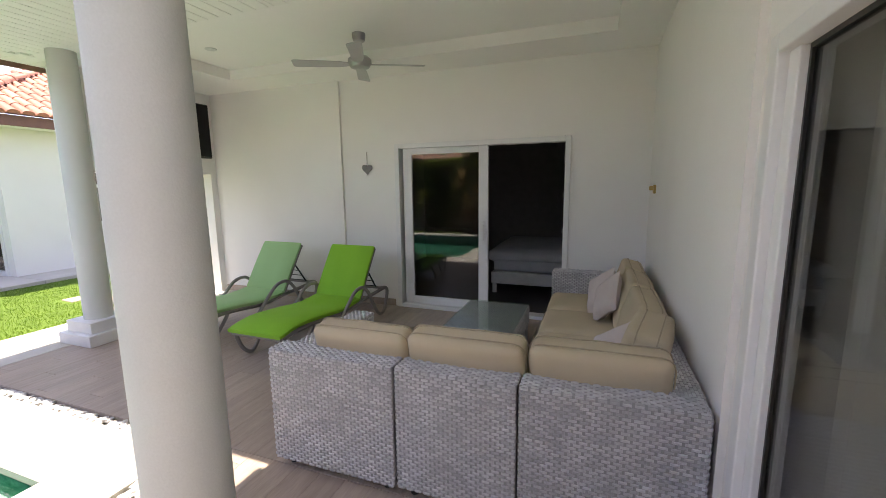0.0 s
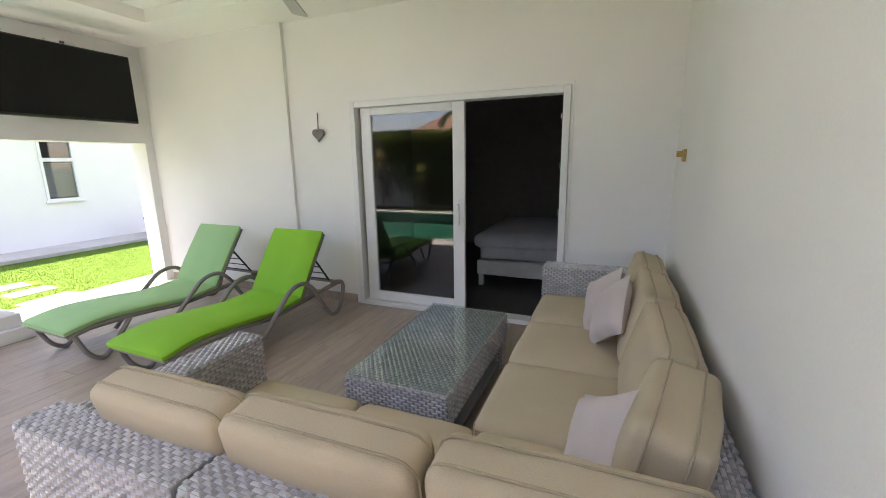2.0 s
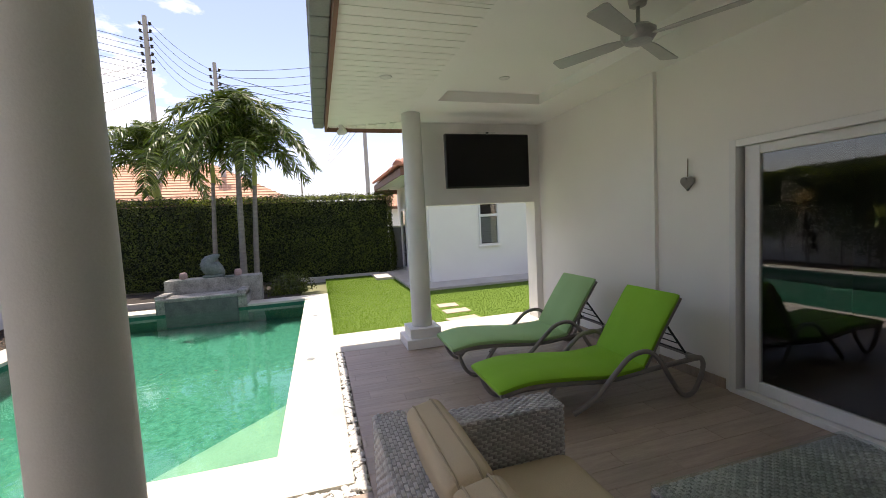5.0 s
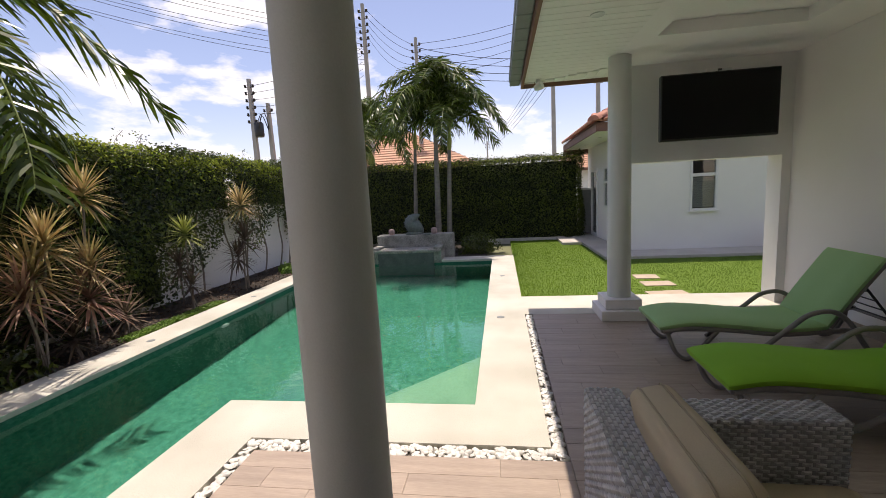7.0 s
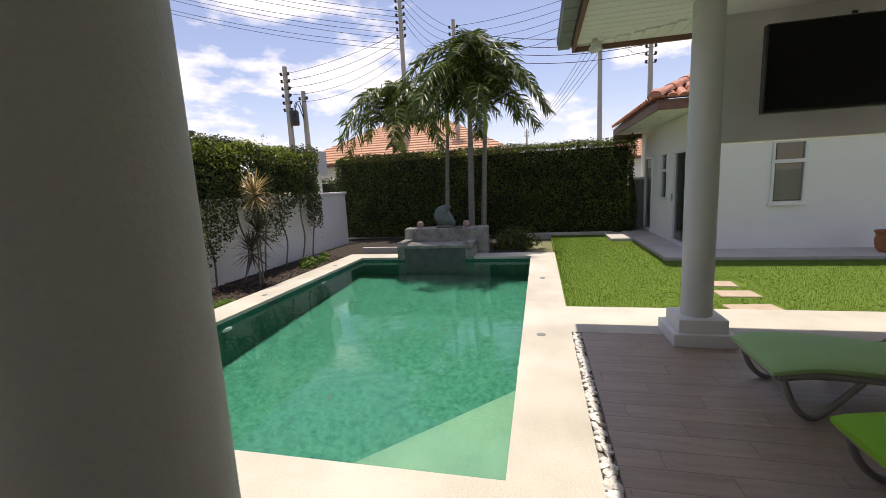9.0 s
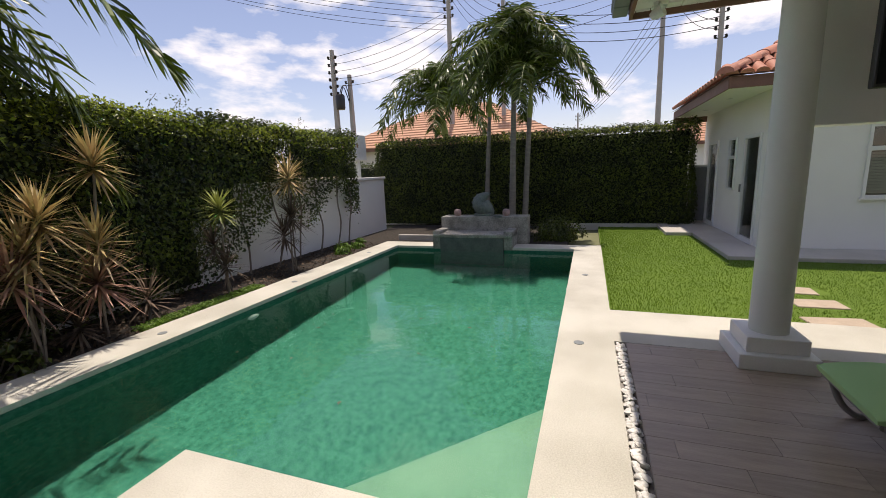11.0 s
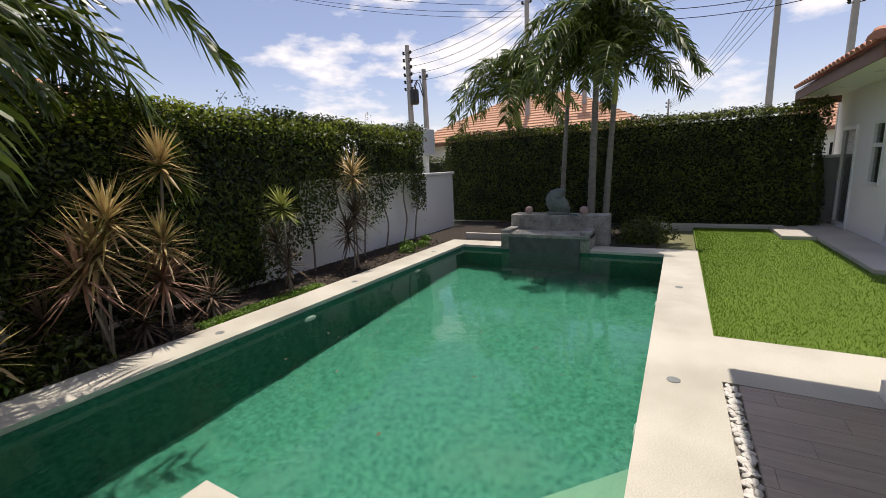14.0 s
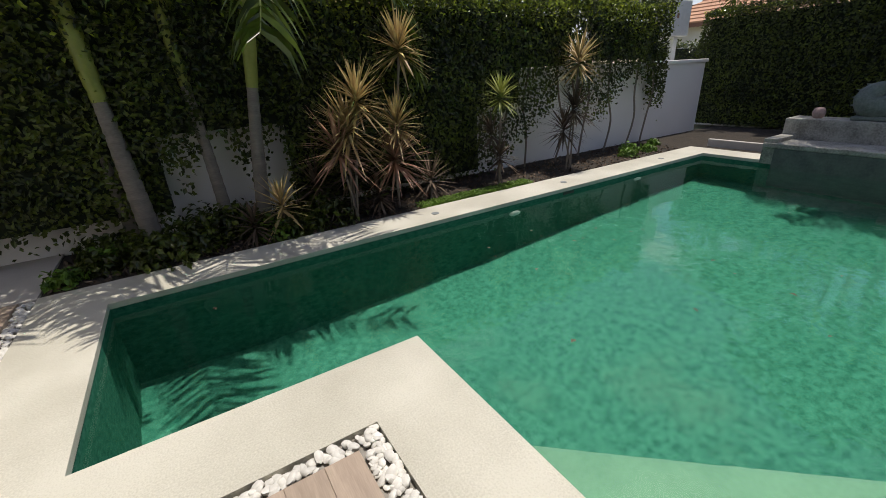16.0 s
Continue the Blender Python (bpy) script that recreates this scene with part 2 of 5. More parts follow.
M_DRACR = material("rust_strap_leaf", (0.46, 0.29, 0.20), 0.55, (0.30, 0.15, 0.10), 2.0, 8, 0.0, island=0.4, translucent=0.15)
M_DRACD = material("dry_strap_leaf", (0.13, 0.09, 0.06), 0.8, (0.08, 0.055, 0.035), 2.0, 8, 0.0, island=0.4)
M_LOWLEAF = material("low_plant_leaf", (0.16, 0.28, 0.03), 0.5, (0.09, 0.18, 0.02), 2.0, 12, 0.0, island=0.35, translucent=0.2)
M_CONCRETE = material("concrete_pole", (0.42, 0.40, 0.37), 0.85, (0.34, 0.32, 0.30), 2, 30, 0.2)
M_CABLE = material("black_cable", (0.02, 0.02, 0.022), 0.6)
M_GATE = material("grey_gate", (0.25, 0.25, 0.25), 0.6)
M_WHITEMETAL = material("white_metal_box", (0.75, 0.75, 0.73), 0.45)
M_BLIND = material("grey_blind", (0.62, 0.63, 0.62), 0.6)
M_CURTAIN = material("grey_curtain", (0.84, 0.80, 0.74), 0.9, (0.74, 0.70, 0.64), 3, 120, 0.2)
M_LAMP = material("lamp_glass", (0.8, 0.8, 0.78), 0.3)


# ---- shapes ----
class Shape:
    """Collects points and faces of one mesh."""

    def __init__(self):
        self.v, self.f = [], []

    def add(self, verts, faces):
        o = len(self.v)
        self.v += [tuple(p) for p in verts]
        self.f += [tuple(i + o for i in face) for face in faces]
        return self

    def box(self, a, b):
        (x0, y0, z0), (x1, y1, z1) = a, b
        return self.add([(x0, y0, z0), (x1, y0, z0), (x1, y1, z0), (x0, y1, z0), (x0, y0, z1), (x1, y0, z1), (x1, y1, z1), (x0, y1, z1)],
                        [(0, 3, 2, 1), (4, 5, 6, 7), (0, 1, 5, 4), (1, 2, 6, 5), (2, 3, 7, 6), (3, 0, 4, 7)])

    def cbox(self, a, b, c=0.01):
        """A box with chamfered edges."""
        bm = bmesh.new()
        s = [b[i] - a[i] for i in range(3)]
        mid = [(b[i] + a[i]) / 2 for i in range(3)]
        bmesh.ops.create_cube(bm, size=1, matrix=Matrix.Translation(mid) @ Matrix.Diagonal((*s, 1)))
        bmesh.ops.bevel(bm, geom=bm.edges[:], offset=min(c, min(abs(k) for k in s) * 0.45), segments=2, profile=0.5, affect="EDGES")
        return self.take(bm)

    def take(self, bm):
        bm.verts.index_update()
        self.add([p.co[:] for p in bm.verts], [[p.index for p in f.verts] for f in bm.faces])
        bm.free()
        return self

    def prism(self, outline, z0, z1):
        n = len(outline)
        return self.add([(x, y, z0) for x, y in outline] + [(x, y, z1) for x, y in outline],
                        [tuple(reversed(range(n))), tuple(range(n, 2 * n))] + [(i, (i + 1) % n, n + (i + 1) % n, n + i) for i in range(n)])

    def lathe(self, profile, n=24, at=(0, 0, 0)):
        verts, faces = [], []
        for r, z in profile:
            for k in range(n):
                a = 2 * math.pi * k / n
                verts.append((at[0] + r * math.cos(a), at[1] + r * math.sin(a), at[2] + z))
        for j in range(len(profile) - 1):
            for k in range(n):
                faces.append((j * n + k, j * n + (k + 1) % n, (j + 1) * n + (k + 1) % n, (j + 1) * n + k))
        faces.append(tuple(reversed(range(n))))
        faces.append(tuple(range((len(profile) - 1) * n, len(profile) * n)))
        return self.add(verts, faces)

    def tube(self, points, radius, n=8):
        pts = [Vector(p) for p in points]
        rad = radius if isinstance(radius, (list, tuple)) else [radius] * len(pts)
        verts, faces = [], []
        side = None
        for i, p in enumerate(pts):
            d = (pts[min(i + 1, len(pts) - 1)] - pts[max(i - 1, 0)]).normalized()
            if side is None:
                side = d.orthogonal().normalized()
            side = (side - d * side.dot(d)).normalized()
            up = d.cross(side)
            for k in range(n):
                a = 2 * math.pi * k / n
                verts.append(p + (side * math.cos(a) + up * math.sin(a)) * rad[i])
        for j in range(len(pts) - 1):
            for k in range(n):
                faces.append((j * n + k, j * n + (k + 1) % n, (j + 1) * n + (k + 1) % n, (j + 1) * n + k))
        faces.append(tuple(reversed(range(n))))
        faces.append(tuple(range((len(pts) - 1) * n, len(pts) * n)))
        return self.add(verts, faces)

    def moved(self, m):
        self.v = [tuple(m @ Vector(p)) for p in self.v]
        return self

    def mesh(self, name, mat, smooth=False):
        me = bpy.data.meshes.new(name)
        me.from_pydata(self.v, [], self.f)
        me.materials.append(mat)
        if smooth:
            me.polygons.foreach_set("use_smooth", [True] * len(me.polygons))
            me.set_sharp_from_angle(angle=radians(40))
        me.update()
        return me


def soften(points, steps=6):
    """A smooth line through the points."""
    pts = [Vector(p) for p in points]
    out = []
    for i in range(len(pts) - 1):
        p0, p1, p2, p3 = pts[max(i - 1, 0)], pts[i], pts[i + 1], pts[min(i + 2, len(pts) - 1)]
        for k in range(steps):
            t = k / steps
            out.append(0.5 * (2 * p1 + (p2 - p0) * t + (2 * p0 - 5 * p1 + 4 * p2 - p3) * t * t + (3 * p1 - p0 - 3 * p2 + p3) * t ** 3))
    out.append(pts[-1])
    return out


def part(name, shape, mat, parent, label="", smooth=False, at=None):
    ob = new(name, shape.mesh(name, mat, smooth) if isinstance(shape, Shape) else shape)
    ob.parent = parent
    if at is not None:
        ob.matrix_basis = at
    if label:
        tagged(ob, label)
    return ob


def pieces(name, shape, mat, parent, label=""):
    """Each box of the shape as a part of its own."""
    for k in range(len(shape.v) // 8):
        part(name, Shape().add(shape.v[8 * k:8 * k + 8], [(0, 3, 2, 1), (4, 5, 6, 7), (0, 1, 5, 4), (1, 2, 6, 5), (2, 3, 7, 6), (3, 0, 4, 7)]), mat, parent, label)


def thing(name, label, category, at=(0, 0, 0), turn=0, group="", kind=""):
    ob = new(name)
    ob.matrix_basis = pose(*at, 0, 0, turn)
    ob.empty_display_size = 0.1
    return tagged(ob, label, category, group, kind)


def setting(name, shape, mat, label, category, smooth=False):
    return tagged(new(name, shape.mesh(name, mat, smooth)), label, category, "", "structure")


def cushion(sx, sy, sz, r=0.06, bulge=0.03, n=9, wob=0.012, seed=0):
    """A stuffed cushion centred at the origin, with soft edges and bulging faces."""
    s = Shape()
    half = (sx / 2, sy / 2, sz / 2)
    for axis in range(3):
        for sign in (-1, 1):
            verts, faces = [], []
            for i in range(n + 1):
                for j in range(n + 1):
                    u, v = -1 + 2 * i / n, -1 + 2 * j / n
                    u, v = math.sin(u * math.pi / 2) * 0.5 + u * 0.5, math.sin(v * math.pi / 2) * 0.5 + v * 0.5
                    p = [0, 0, 0]
                    p[axis], p[(axis + 1) % 3], p[(axis + 2) % 3] = sign, u, v
                    q = Vector([p[k] * half[k] for k in range(3)])
                    inner = Vector([max(-half[k] + r, min(half[k] - r, q[k])) for k in range(3)])
                    d = q - inner
                    if d.length > 1e-6:
                        q = inner + d.normalized() * r
                    big = 1 if half[axis] == min(half) else 0.4
                    q[axis] += sign * bulge * big * (1 - u * u) * (1 - v * v)
                    w = noise.noise(q * 6 + Vector((seed * 3.1, seed, 0)))
                    q += q.normalized() * w * wob
                    verts.append(q)
            for i in range(n):
                for j in range(n):
                    a = i * (n + 1) + j
                    face = (a, a + n + 1, a + n + 2, a + 1)
                    faces.append(face if sign > 0 else tuple(reversed(face)))
            s.add(verts, faces)
    bm = bmesh.new()
    vs = [bm.verts.new(p) for p in s.v]
    for f in s.f:
        bm.faces.new([vs[i] for i in f])
    bmesh.ops.remove_doubles(bm, verts=bm.verts[:], dist=0.0008)
    return Shape().take(bm)


def piping(sx, sy, z, r=0.06, push=0.004):
    """The corded seam round a cushion, in its own plane."""
    hx, hy = sx / 2 + push, sy / 2 + push
    pts = []
    for cx, cy, a0 in ((hx - r, hy - r, 0), (-hx + r, hy - r, 90), (-hx + r, -hy + r, 180), (hx - r, -hy + r, 270)):
        for k in range(4):
            a = radians(a0 + 30 * k)
            pts.append((cx + r * math.cos(a), cy + r * math.sin(a), z))
    pts.append(pts[0])
    return Shape().tube(pts, 0.0038, 6)


def throw_pillow(size, thick, n=12):
    s = Shape()
    for sign in (1, -1):
        verts, faces = [], []
        for i in range(n + 1):
            for j in range(n + 1):
                u, v = -1 + 2 * i / n, -1 + 2 * j / n
                pinch = 1 - 0.10 * (1 - u * u) - 0.0
                pin2 = 1 - 0.10 * (1 - v * v)
                w = noise.noise(Vector((u * 2.5, v * 2.5, sign))) * 0.10
                h = thick / 2 * max(0, (1 - u ** 4) * (1 - v ** 4)) ** 0.55 * (1 + w)
                verts.append((u * size / 2 * pin2, v * size / 2 * pinch, sign * h))
        for i in range(n):
            for j in range(n):
                a = i * (n + 1) + j
                f = (a, a + n + 1, a + n + 2, a + 1)
                faces.append(f if sign > 0 else tuple(reversed(f)))
        s.add(verts, faces)
    return s


def weave(origin, u, v, lu, lv, step=0.05, row=0.024, proud=0.006, seed=1):
    """A woven face: raised strands laid in rows over a panel. u and v are unit directions, u x v points outward."""
    rng = np.random.default_rng(seed)
    o, u, v = np.array(origin, float), np.array(u, float), np.array(v, float)
    nrm = np.cross(u, v)
    s = Shape()
    rows = max(1, round(lv / row))
    dv = lv / rows
    cols = max(1, round(lu / step))
    du = lu / cols
    for j in range(rows):
        shift = 0.5 * (j % 2)
        k = -shift
        while k < cols:
            a, b = max(0.0, (k + 0.12) * du), min(lu, (k + 0.88) * du)
            k += 1
            if b - a < 0.008:
                continue
            c, d = j * dv + 0.0012, (j + 1) * dv - 0.0012
            h = proud * rng.uniform(0.7, 1.2)
            e = min(0.009, (b - a) * 0.28)
            g = (d - c) * 0.24
            low = [o + u * x + v * y for x, y in ((a, c), (b, c), (b, d), (a, d))]
            top = [o + u * x + v * y + nrm * h for x, y in ((a + e, c + g), (b - e, c + g), (b - e, d - g), (a + e, d - g))]
            s.add(low + top, [(4, 5, 6, 7), (0, 1, 5, 4), (1, 2, 6, 5), (2, 3, 7, 6), (3, 0, 4, 7)])
    return s


def woven_box(a, b, sides="xXyYZ", step=0.05, row=0.024, seed=1):
    """Woven faces over the box from a to b."""
    (x0, y0, z0), (x1, y1, z1) = a, b
    s = Shape()
    spec = {"y": ((x0, y0, z0), (1, 0, 0), (0, 0, 1), x1 - x0, z1 - z0), "Y": ((x1, y1, z0), (-1, 0, 0), (0, 0, 1), x1 - x0, z1 - z0),
            "x": ((x0, y1, z0), (0, -1, 0), (0, 0, 1), y1 - y0, z1 - z0), "X": ((x1, y0, z0), (0, 1, 0), (0, 0, 1), y1 - y0, z1 - z0),
            "Z": ((x0, y0, z1), (1, 0, 0), (0, 1, 0), x1 - x0, y1 - y0)}
    for k, side in enumerate(sides):
        o, u, v, lu, lv = spec[side]
        if side == "Z" and lv > lu:
            o, u, v, lu, lv = (x1, y0, z1), (0, 1, 0), (-1, 0, 0), lv, lu
        w = weave(o, u, v, lu, lv, step, row, seed=seed * 7 + k)
        s.add(w.v, w.f)
    return s


def leaves(points, normals, size, rng, droop=0.25):
    """Many small pointed leaves, two triangles each, joined."""
    n = len(points)
    d = normals + rng.normal(0, 0.55, (n, 3))
    d /= np.linalg.norm(d, axis=1)[:, None]
    t = np.cross(d, rng.normal(0, 1, (n, 3)))
    t /= np.linalg.norm(t, axis=1)[:, None]
    b = np.cross(d, t)
    ln = size * rng.uniform(0.7, 1.3, (n, 1))
    w = ln * 0.30
    p0 = points - t * ln * 0.5
    p2 = points + t * ln * 0.5 - d * ln * droop * 0.3
    p1 = points + b * w + d * ln * 0.10
    p3 = points - b * w + d * ln * 0.10
    v = np.stack((p0, p1, p2, p3), 1).reshape(-1, 3)
    f = np.arange(n * 4).reshape(n, 4)
    me = bpy.data.meshes.new("leaves")
    tri = np.concatenate((f[:, [0, 1, 2]], f[:, [0, 2, 3]]))
    me.from_pydata(v.tolist(), [], tri.tolist())
    return me


def leaf_mesh(me, mat):
    me.materials.append(mat)
    return me


# ---- ground and pool ----
PX0, PX1, PX2 = -9.86, -3.25, -1.55
PY0, PY1, PY2 = -0.57, 1.19, 3.16
ground = Shape()
for a, b in (((-400, -400), (400, -0.9)), ((-400, 3.4), (400, 400)), ((-400, -0.9), (-10.1, 3.4)), ((-1.3, -0.9), (400, 3.4)), ((-3.0, 1.4), (-1.3, 3.4))):
    ground.add([(a[0], a[1], -0.12), (b[0], a[1], -0.12), (b[0], b[1], -0.12), (a[0], b[1], -0.12)], [(0, 1, 2, 3)])
setting("ground", ground, M_EARTH, "dry earth ground reaching to the horizon", "ground")

pool = tagged(new("pool"), "green mosaic swimming pool with an inset corner", "pool", "", "structure")
shell = Shape()
D = -1.42
shell.box((PX0 - 0.15, PY0 - 0.15, D - 0.15), (PX2 + 0.15, PY2 + 0.15, D))
for a, b in (((PX0 - 0.15, PY0 - 0.15), (PX2 + 0.15, PY0)), ((PX0 - 0.15, PY0), (PX0, PY2)), ((PX0 - 0.15, PY2), (PX1, PY2 + 0.15)),
             ((PX1, PY1), (PX1 + 0.15, PY2 + 0.15)), ((PX1 + 0.15, PY1), (PX2, PY1 + 0.15)), ((PX2, PY0), (PX2 + 0.15, PY1 + 0.15))):
    shell.box((*a, D), (*b, -0.045))
part("pool_shell", shell, M_POOL, pool)
bench = Shape().prism([(PX1 - 0.001, 1.90), (PX1 - 0.001, PY2 - 0.001), (-4.61, PY2 - 0.001)], D, -0.32)
part("entry_step", bench, M_STEP, pool, "pale green tiled corner step under water")
water = Shape().add([(PX0, PY0, 0), (PX2, PY0, 0), (PX2, PY1, 0), (PX1, PY1, 0), (PX1, PY2, 0), (PX0, PY2, 0)], [(0, 1, 2, 3, 4, 5)])
water_ob = new("water", water.mesh("water", M_WATER))
water_ob.location = (0, 0, -0.085)
water_ob.visible_shadow = False
tagged(water_ob, "clear green pool water with small ripples", "water", "", "structure")

coping = Shape()
C = 0.49
for a, b in (((PX0 - C, PY2), (PX1 + C, PY2 + C)), ((PX1, PY1 + C), (PX1 + C, PY2)), ((PX1, PY1), (PX2 + C, PY1 + C)), ((PX2, PY0), (PX2 + C, PY1)),
             ((PX0 - C, PY0 - C), (PX2 + C, PY0)), ((PX0 - C, PY0), (PX0, PY2)), ((-6.38, PY2 + C), (-5.50, 8.6))):
    coping.box((*a, -0.05), (*b, 0.0))
coping_ob = tagged(new("pool_coping"), "pale cream terrazzo pool coping and path", "coping", "", "structure")
pieces("coping_slab", coping, M_COPING, coping_ob)

bed = Shape().box((-9.4, -2.22, -0.12), (-1.05, PY0 - C, -0.03))
bed.box((-13.5, -2.22, -0.12), (PX0 - C, 3.0, -0.035))
bed.box((-9.4 - 0.95, -2.22, -0.12), (-9.4, PY0 - C, -0.03))
setting("soil_bed", bed, M_SOIL, "dark damp soil of the planting bed", "soil")
setting("side_path", Shape().box((-1.05, -2.22, -0.12), (0.08, -1.06, -0.005)), M_SLAB, "grey stone path beside the planting bed", "path")

lawn = Shape().box((-13.4, PY2 + C, -0.12), (-6.385, 14.0, -0.035))
setting("lawn", lawn, M_LAWN, "bright green mown lawn", "lawn")
rng = np.random.default_rng(3)
N = 95000
gx, gy = rng.uniform(-13.35, -6.40, N), 3.67 + 6.3 * rng.random(N) ** 1.25
keep = ~((gx < -9.50) & (gy > 5.60)) & ~((gx < -12.0) & (gy > 5.15))
for cx, cy in ((-6.5, 5.75), (-7.15, 5.8), (-7.68, 5.8)):
    keep &= ~((abs(gx - cx) < 0.17) & (abs(gy - cy) < 0.28))
gx, gy = gx[keep], gy[keep]
n = len(gx)
ang, h = rng.uniform(0, 6.283, n), rng.uniform(0.012, 0.030, n)
base = np.stack((gx, gy, np.full(n, -0.036)), 1)
side = np.stack((np.cos(ang), np.sin(ang), np.zeros(n)), 1) * 0.0032
tip = base + np.stack((rng.normal(0, 0.012, n), rng.normal(0, 0.012, n), h), 1)
me = bpy.data.meshes.new("grass")
me.from_pydata(np.stack((base - side, base + side, tip), 1).reshape(-1, 3).tolist(), [], np.arange(n * 3).reshape(n, 3).tolist())
me.materials.append(M_GRASS)
tagged(new("grass", me), "short bright green lawn grass", "grass", "", "stuff")

# ---- terrace building ----
CEIL = 2.95
back = Shape()
back.box((-3.63, 6.85, 0), (-2.85, 7.0, CEIL)).box((-0.70, 6.85, 0), (0.25, 7.0, CEIL)).box((-2.85, 6.85, 2.12), (-0.70, 7.0, CEIL))
back.box((-6.14, 6.81, 0), (-3.63, 7.0, CEIL))
setting("wall_back", back, M_WALL, "white plastered terrace wall with a shallow step", "wall")
setting("wall_tv", Shape().box((-6.14, 4.98, 1.80), (-5.87, 6.81, CEIL)).box((-6.14, 6.71, 0), (-5.87, 6.81, 1.80)), M_WALL, "white plastered wall panel above the garden opening", "wall")
right = Shape()
right.box((0.10, -3.0, 0), (0.25, 1.87, CEIL)).box((0.10, 3.67, 0), (0.25, 6.85, CEIL)).box((0.10, 1.87, 2.05), (0.25, 3.67, CEIL))
right.box((0.07, 3.76, 0), (0.10, 5.10, CEIL))
setting("wall_right", right, M_WALL, "white plastered house wall with a shallow pilaster", "wall")

# Rooms behind the glass; their gloom is put into wall and floor colours.
rooms = Shape()
for a, b in (((-4.0, 10.5, 0), (0.1, 10.6, 2.6)), ((-4.1, 7.0, 0), (-4.0, 10.6, 2.6)), ((0.0, 7.0, 0), (0.1, 10.5, 2.6)), ((-4.0, 7.0, 2.6), (0.1, 10.5, 2.7)),
             ((3.5, -3.0, 0), (3.6, 7.0, 2.6)), ((0.25, -3.0, 2.6), (3.6, 7.0, 2.7)), ((0.25, -3.1, 0), (3.6, -3.0, 2.6)), ((0.25, 7.0, 0), (3.6, 7.1, 2.6))):
    rooms.box(a, b)
inside = tagged(new("wall_inside"), "inner walls behind the glass, dimness of the rooms put into their colour", "wall", "", "structure")
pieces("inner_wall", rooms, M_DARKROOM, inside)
setting("floor_inside", Shape().box((-4.0, 7.0, -0.1), (0.1, 10.5, 0.0)).box((0.25, -3.0, -0.1), (3.5, 7.0, 0.0)), M_DARKFLOOR, "floor of the inner rooms, coloured dark for the lack of light", "floor")

TX0, TX1, TY0, TY1, TZ = -4.85, -0.30, 4.95, 6.25, 3.07
ceiling = Shape()
for a, b in (((-5.87, 4.72), (TX0, 6.81)), ((TX1, 4.72), (0.10, 6.85)), ((TX0, 4.72), (TX1, TY0)), ((TX0, TY1), (TX1, 6.85))):
    ceiling.box((*a, CEIL), (*b, CEIL + 0.05))
ceiling.box((TX0 - 0.02, TY0 - 0.02, TZ), (TX1 + 0.02, TY1 + 0.02, TZ + 0.05))
for a, b in (((TX0 - 0.03, TY0), (TX0, TY1)), ((TX1, TY0), (TX1 + 0.03, TY1)), ((TX0, TY0 - 0.03), (TX1, TY0)), ((TX0, TY1), (TX1, TY1 + 0.03))):
    ceiling.box((*a, CEIL + 0.05), (*b, TZ))
setting("ceiling", ceiling, M_CEIL, "white ceiling with a recessed tray", "ceiling")
soffit = Shape()
W = 0.125
x = -6.30
while x < -2.76:
    soffit.box((x, 3.75, CEIL), (min(x + W, -2.75) - 0.007, min(4.72, 3.75 + max(0.02, (x + 6.30) * 2.2)), CEIL + 0.02))
    x += W
x = -2.75
while x < 0.09:
    soffit.box((x, 1.90, CEIL), (min(x + W, 0.10) - 0.007, 4.72, CEIL + 0.02))
    x += W
y = 3.78
while y < 7.25:
    soffit.box((-6.30, y, CEIL + 0.001), (min(-5.87, -6.30 + (y - 3.75) * 0.45), y + W - 0.007, CEIL + 0.021))
    y += W
soffit.box((-6.30, 3.75, CEIL + 0.02), (-2.75, 4.72, CEIL + 0.04)).box((-2.75, 1.90, CEIL + 0.02), (0.10, 4.72, CEIL + 0.04)).box((-6.30, 4.72, CEIL + 0.02), (-5.87, 7.3, CEIL + 0.04))
setting("ceiling_soffit", soffit, M_PLANKW, "white boarded soffit under the eaves", "ceiling")

roof = thing("terrace_roof", "grey concrete tile roof edge with a brown fascia over the terrace", "roof", kind="structure")
fascia = Shape()
fascia.box((-6.33, 3.72, 2.90), (-2.75, 3.75, 3.06)).box((-6.33, 3.75, 2.90), (-6.30, 7.3, 3.06)).box((-2.78, 1.87, 2.90), (-2.75, 3.72, 3.06)).box((-2.75, 1.87, 2.90), (0.4, 1.90, 3.06))
part("fascia", fascia, M_FASCIA, roof, "brown painted fascia board")
deckroof = Shape()
deckroof.add([(-6.50, 3.58, 3.06), (-2.75, 3.58, 3.06), (-2.75, 9.0, 5.0), (-4.0, 9.0, 5.0), (-6.50, 10.5, 3.06)], [(0, 1, 2, 3), (0, 3, 4)])
deckroof.add([(-2.90, 1.72, 3.06), (0.5, 1.72, 3.06), (0.5, 9.0, 5.6), (-2.90, 9.0, 5.6)], [(0, 1, 2, 3)])
deckroof.add([(-2.90, 1.72, 3.06), (-2.90, 3.60, 3.06), (-2.90, 9.0, 5.6)], [(0, 2, 1)])
deckroof.add([(0.5, 1.72, 3.06), (0.5, 9.0, 5.6), (6, 9.0, 5.6), (6, 1.72, 3.06)], [(0, 1, 2, 3)])
deckroof.add([(-6.5, 10.5, 3.06), (-4.0, 9.0, 5.0), (6, 9.0, 5.6), (6, 12, 3.06)], [(0, 1, 2, 3)])
part("roof_deck", deckroof, M_GUTTER, roof)


